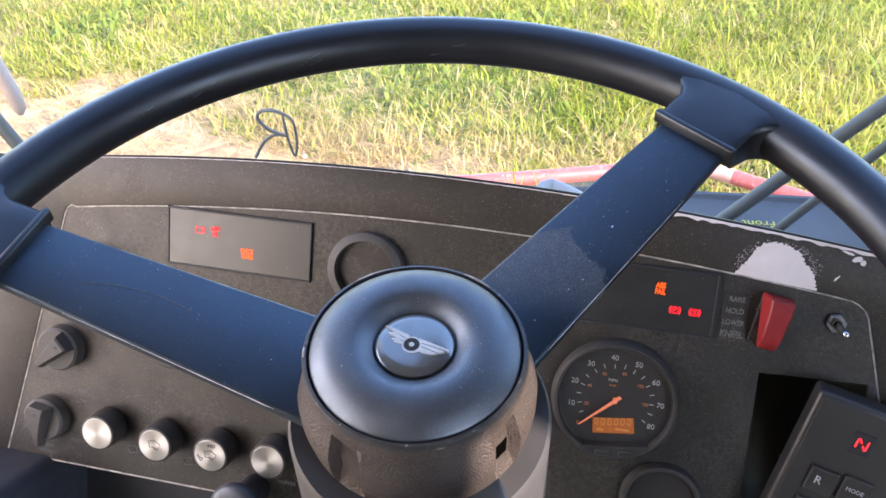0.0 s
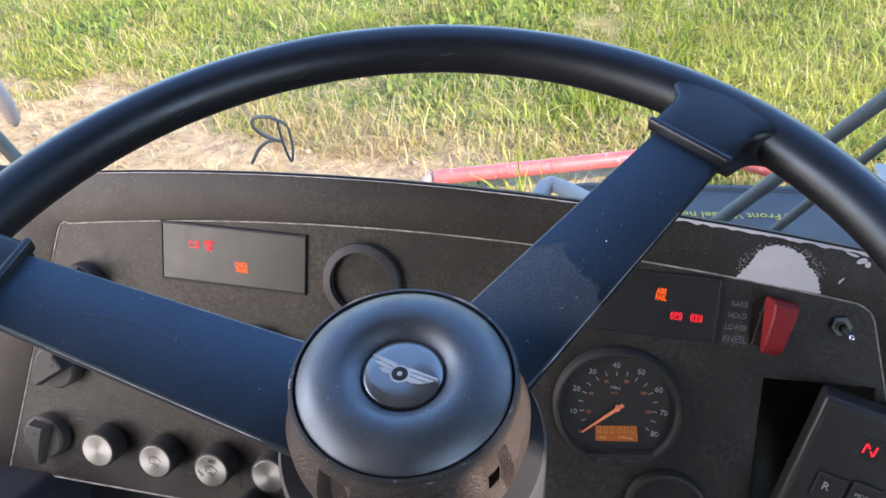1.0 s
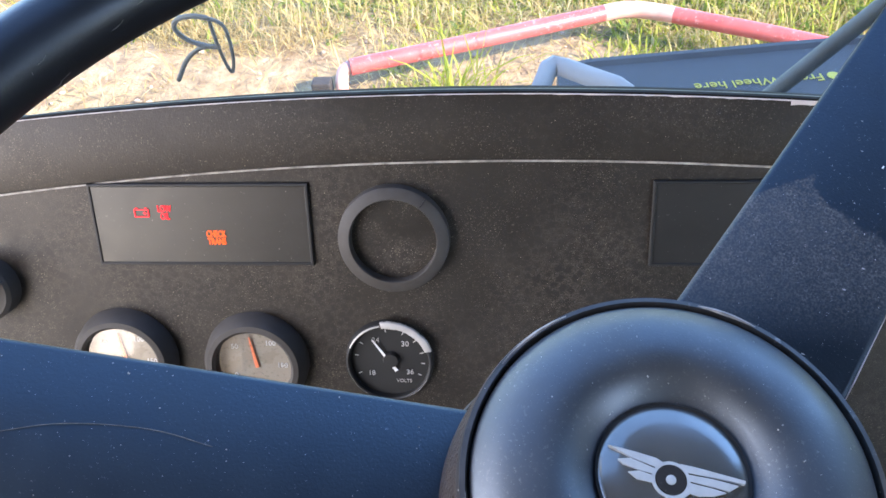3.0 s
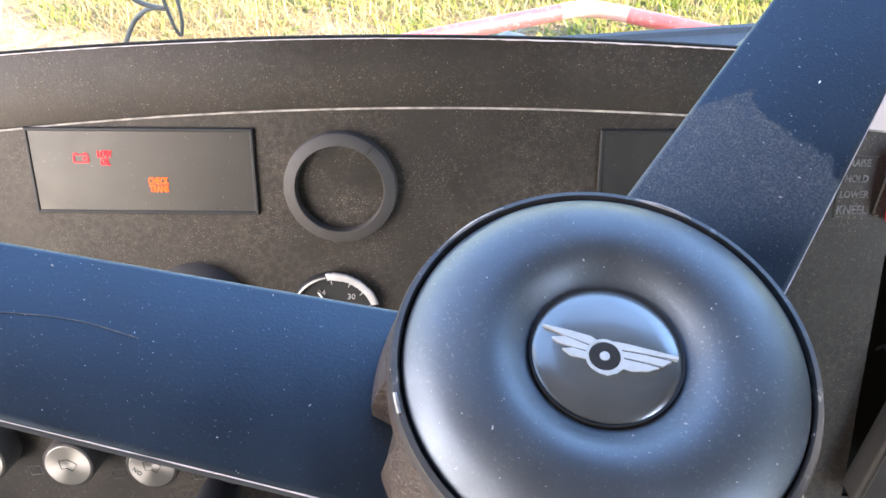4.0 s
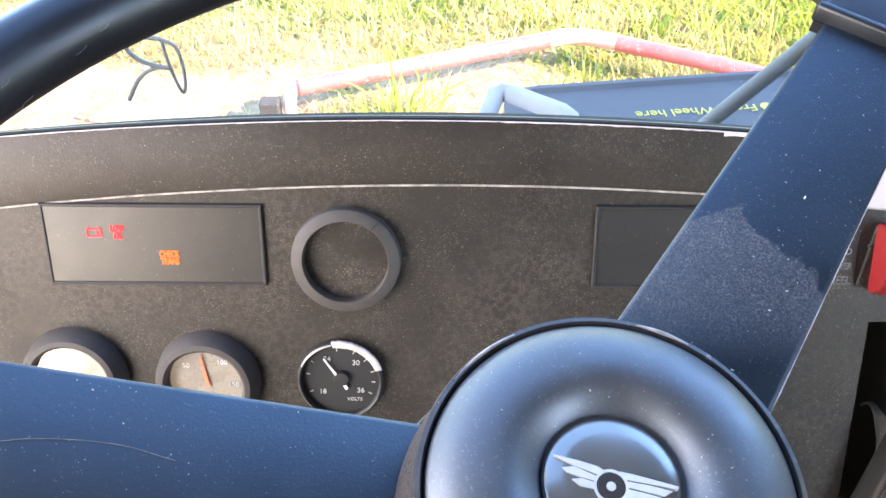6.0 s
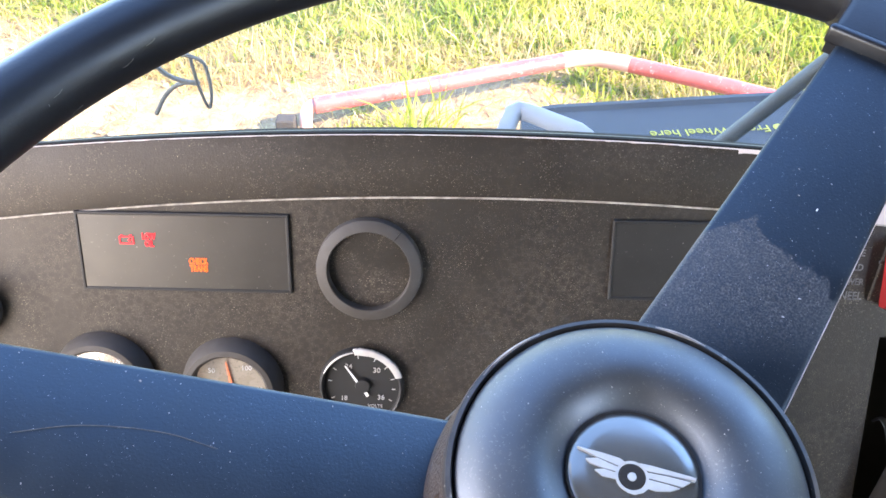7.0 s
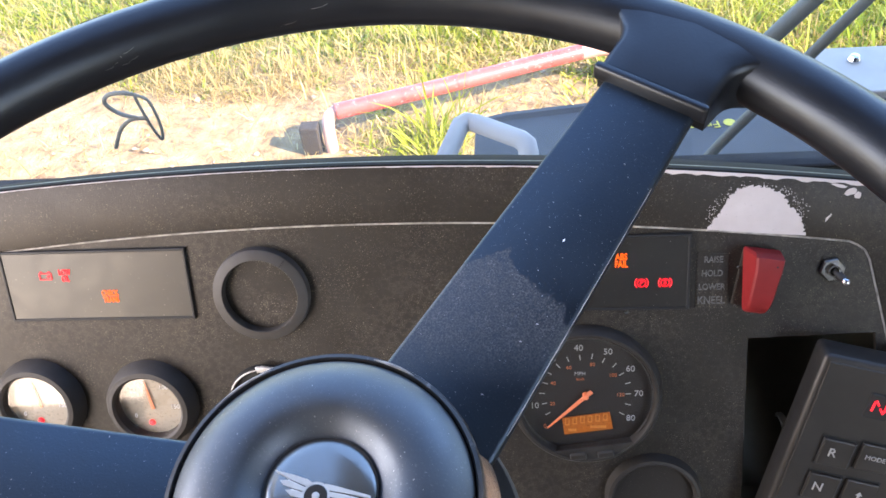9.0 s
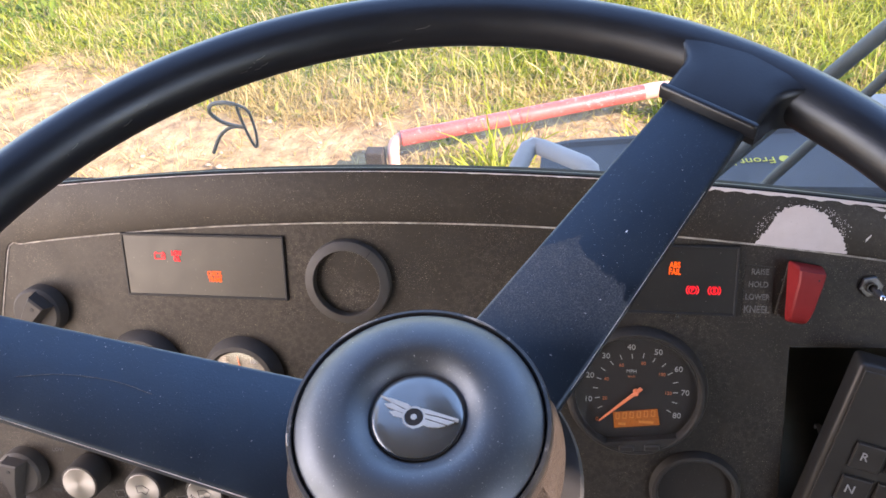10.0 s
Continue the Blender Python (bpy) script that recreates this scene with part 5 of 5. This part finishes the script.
part("rail", tube([(-0.238, 2.702, 0.128), (0.10, 2.828, 0.128), (0.585, 3.018, 0.128)], 0.0275, 20), M_PIPE, barrier, "red paint with pale blotches for the sun's glare", smooth=60)
part("elbow", tube(smooth_path([(0.580, 3.016, 0.128), (0.635, 3.034, 0.128), (0.690, 3.036, 0.128), (0.745, 3.022, 0.128), (0.81, 2.996, 0.128)], 5), 0.0280, 16), M_PALE, barrier, "faded white bend", smooth=60)
part("rail", tube([(0.805, 2.998, 0.128), (1.10, 2.880, 0.120), (1.45, 2.74, 0.10)], 0.0275, 16), M_PIPE, barrier, smooth=60)
part("leg", tube([(1.42, 2.75, 0.11), (1.47, 2.735, 0.08), (1.48, 2.73, -0.05)], 0.030, 14), M_PALE, barrier, smooth=50)
M_BLOCK = material("dark_steel", (0.022, 0.016, 0.012), 0.85, second=(0.04, 0.028, 0.02), scale=40, bump=0.0008, bump_scale=120)
tagged(part("post_stub", box(0.062, 0.05, 0.13, 0.004, 1, at=(-0.330, 2.672, 0.035)), M_BLOCK), "short dark steel stub standing beside the pipe", "post")

# stones and clods on the bare soil
M_STONE = material("pale_stone", (0.40, 0.29, 0.19), 0.9, second=(0.29, 0.20, 0.125), scale=40)
rnd = random.Random(7)
bm = bmesh.new()
for k in range(900):
    x, y = rnd.uniform(-2.8, 0.7), rnd.uniform(2.25, 3.35)
    if mask(x, y) > 0.35:
        continue
    r = 0.0025 + 0.0085 * rnd.random() ** 4
    made = bmesh.ops.create_icosphere(bm, subdivisions=1, radius=r)["verts"]
    sx, sy, sz = rnd.uniform(0.7, 1.4), rnd.uniform(0.7, 1.4), rnd.uniform(0.4, 0.8)
    for v in made:
        v.co = Vector((v.co.x * sx + x, v.co.y * sy + y, v.co.z * sz + 0.003)) + Vector([rnd.uniform(-0.2, 0.2) * r for _ in range(3)])
tagged(part("soil_clods", bm, M_STONE), "scattered pale stones and clods on dry soil", "stones", kind="stuff")


# grass: tufts of bent blades in one mesh
def blade_material(name, stops):
    mat = bpy.data.materials.new(name)
    mat.use_nodes = True
    nodes, links = mat.node_tree.nodes, mat.node_tree.links
    bsdf = nodes["Principled BSDF"]
    tone = nodes.new("ShaderNodeAttribute")
    tone.attribute_name = "tone"
    rampn = nodes.new("ShaderNodeValToRGB")
    while len(rampn.color_ramp.elements) < len(stops):
        rampn.color_ramp.elements.new(0.5)
    for el, (p, c) in zip(rampn.color_ramp.elements, stops):
        el.position, el.color = p, (*c, 1)
    links.new(tone.outputs["Fac"], rampn.inputs[0])
    links.new(rampn.outputs[0], bsdf.inputs["Base Color"])
    bsdf.inputs["Roughness"].default_value = 0.45
    bsdf.inputs["Specular IOR Level"].default_value = 0.06
    thin = nodes.new("ShaderNodeBsdfTranslucent")
    links.new(rampn.outputs[0], thin.inputs["Color"])
    add = nodes.new("ShaderNodeMixShader")
    add.inputs[0].default_value = 0.5
    links.new(bsdf.outputs[0], add.inputs[1])
    links.new(thin.outputs[0], add.inputs[2])
    links.new(add.outputs[0], nodes["Material Output"].inputs[0])
    return mat


def border(x, y):
    """Thins the standing blades out towards the edges of the near ground."""
    return max(0.0, min(1.0, (x + 4.0) / 0.7)) * max(0.0, min(1.0, (3.3 - x) / 0.7)) * max(0.0, min(1.0, (6.6 - y) / 0.9))


def blades(name, tufts, per, seed, height, width, spread, where, mat, label, lean=0.6, droop=0.5):
    rs = np.random.RandomState(seed)
    mid = []
    while len(mid) < tufts:
        for x, y in zip(rs.uniform(-4.0, 3.3, 3000), 2.3 + 4.3 * rs.uniform(0, 1, 3000) ** 1.15):
            if where(x, y) * border(x, y) > rs.uniform(0, 1):
                mid.append((x, y))
    mid = np.array(mid[:tufts])
    size = rs.lognormal(0, 0.30, tufts)
    patch = np.array([noise.fractal((x * 1.3, y * 1.3, seed + 0.5), 1.0, 2.0, 4) for x, y in mid])
    hue = 0.48 + 0.42 * patch + rs.normal(0, 0.14, tufts)
    which = np.repeat(np.arange(tufts), per)
    n_ = len(which)
    off = rs.normal(0, 1, (n_, 2)) * spread * size[which][:, None]
    keep = mid[which] + off
    h = height * size[which] * rs.lognormal(0, 0.30, n_)
    w = width * rs.uniform(0.6, 1.4, n_)
    az = np.arctan2(off[:, 1], off[:, 0]) + rs.normal(0, 0.7, n_)
    face = az + np.pi / 2 + rs.normal(0, 0.5, n_)
    bend = lean * rs.uniform(0.15, 1.3, n_)
    tone = np.clip(hue[which] + rs.normal(0, 0.12, n_), 0, 1)
    vs = np.zeros((n_, 7, 3))
    for j, (f, ww) in enumerate(((0, 0.7), (0.4, 1.0), (0.75, 0.8), (1, 0))):
        ang = bend * (0.45 + droop * 1.6 * f)
        out, up = h * f * np.sin(ang), np.maximum(h * f * np.cos(ang), 0.004)
        cx, cy = keep[:, 0] + out * np.cos(az), keep[:, 1] + out * np.sin(az)
        if j < 3:
            for s_, side in ((0, -1), (1, 1)):
                vs[:, 2 * j + s_] = np.stack([cx + side * ww * w * np.cos(face), cy + side * ww * w * np.sin(face), up], 1)
        else:
            vs[:, 6] = np.stack([cx, cy, up], 1)
    vs[:, :, 2] -= 0.004
    base = 7 * np.arange(n_)[:, None]
    tri = np.concatenate([base + np.array([t_]) for t_ in ((0, 1, 3), (0, 3, 2), (2, 3, 5), (2, 5, 4), (4, 5, 6))], 0)
    m_ = bpy.data.meshes.new(name)
    m_.from_pydata(vs.reshape(-1, 3).tolist(), [], tri.tolist())
    tones = m_.attributes.new("tone", "FLOAT", "POINT")
    tones.data.foreach_set("value", np.repeat(tone, 7))
    m_.materials.append(mat)
    return tagged(new(name, m_), label, "grass", kind="stuff")


GREEN = blade_material("grass_green", ((0.0, (0.100, 0.145, 0.011)), (0.25, (0.200, 0.240, 0.019)), (0.50, (0.325, 0.330, 0.036)), (0.75, (0.46, 0.42, 0.085)), (1.0, (0.58, 0.50, 0.20))))
STRAW = blade_material("grass_straw", ((0.0, (0.30, 0.19, 0.06)), (0.5, (0.48, 0.35, 0.14)), (1.0, (0.66, 0.54, 0.28))))
WEED = blade_material("weed_leaf", ((0.0, (0.11, 0.165, 0.022)), (0.5, (0.21, 0.255, 0.040)), (1.0, (0.33, 0.345, 0.075))))
def thick(x, y):
    return max(0.12, 0.42 + 1.0 * noise.noise((x * 2.0, y * 2.0, 1.0)) + 0.5 * noise.noise((x * 6, y * 6, 2.0)))
def tall(x, y):
    """Where the grass has been left to grow long."""
    return mask(x, y) * max(0.0, min(1.0, 0.25 + 0.45 * (x - 0.3) + 1.1 * noise.noise((x * 0.9, y * 0.9, 8.0))))
blades("grass", 27000, 8, 1, 0.036, 0.0030, 0.017, lambda x, y: mask(x, y) * thick(x, y), GREEN, "tufts of sunlit yellow-green grass", 1.25, 0.6)
blades("long_grass", 3600, 7, 8, 0.085, 0.0026, 0.020, tall, GREEN, "long arching blades of bright green grass", 1.05, 0.7)
blades("dry_grass", 10500, 5, 2, 0.055, 0.0019, 0.030, lambda x, y: max(0.24, 1.0 * math.exp(-((y - 3.12) / 0.36) ** 2)) * max(0.1, 0.6 + 0.9 * noise.noise((x * 2.5, y * 2.5, 4.0))) if mask(x, y) > 0.02 else 0.04, STRAW, "dry straw-coloured grass lying over the soil", 1.5, 0.3)
blades("weeds", 4200, 6, 3, 0.040, 0.0085, 0.012, lambda x, y: mask(x, y) * max(0.0, 0.05 + noise.noise((x * 1.4, y * 1.4, 6.0))) * 1.5, WEED, "patches of broad-leaved green weeds", 1.25, 0.5)
blades("grass_tuft", 8, 14, 5, 0.115, 0.0034, 0.030, lambda x, y: math.exp(-((x - 0.07) / 0.10) ** 2 - ((y - 2.66) / 0.08) ** 2), GREEN, "long bright blades standing in front of the pipe", 0.75, 0.4)
blades("grass_tuft", 5, 11, 6, 0.085, 0.0030, 0.028, lambda x, y: math.exp(-((x - 0.50) / 0.16) ** 2 - ((y - 2.86) / 0.06) ** 2), GREEN, "long bright blades standing in front of the pipe", 0.8, 0.4)
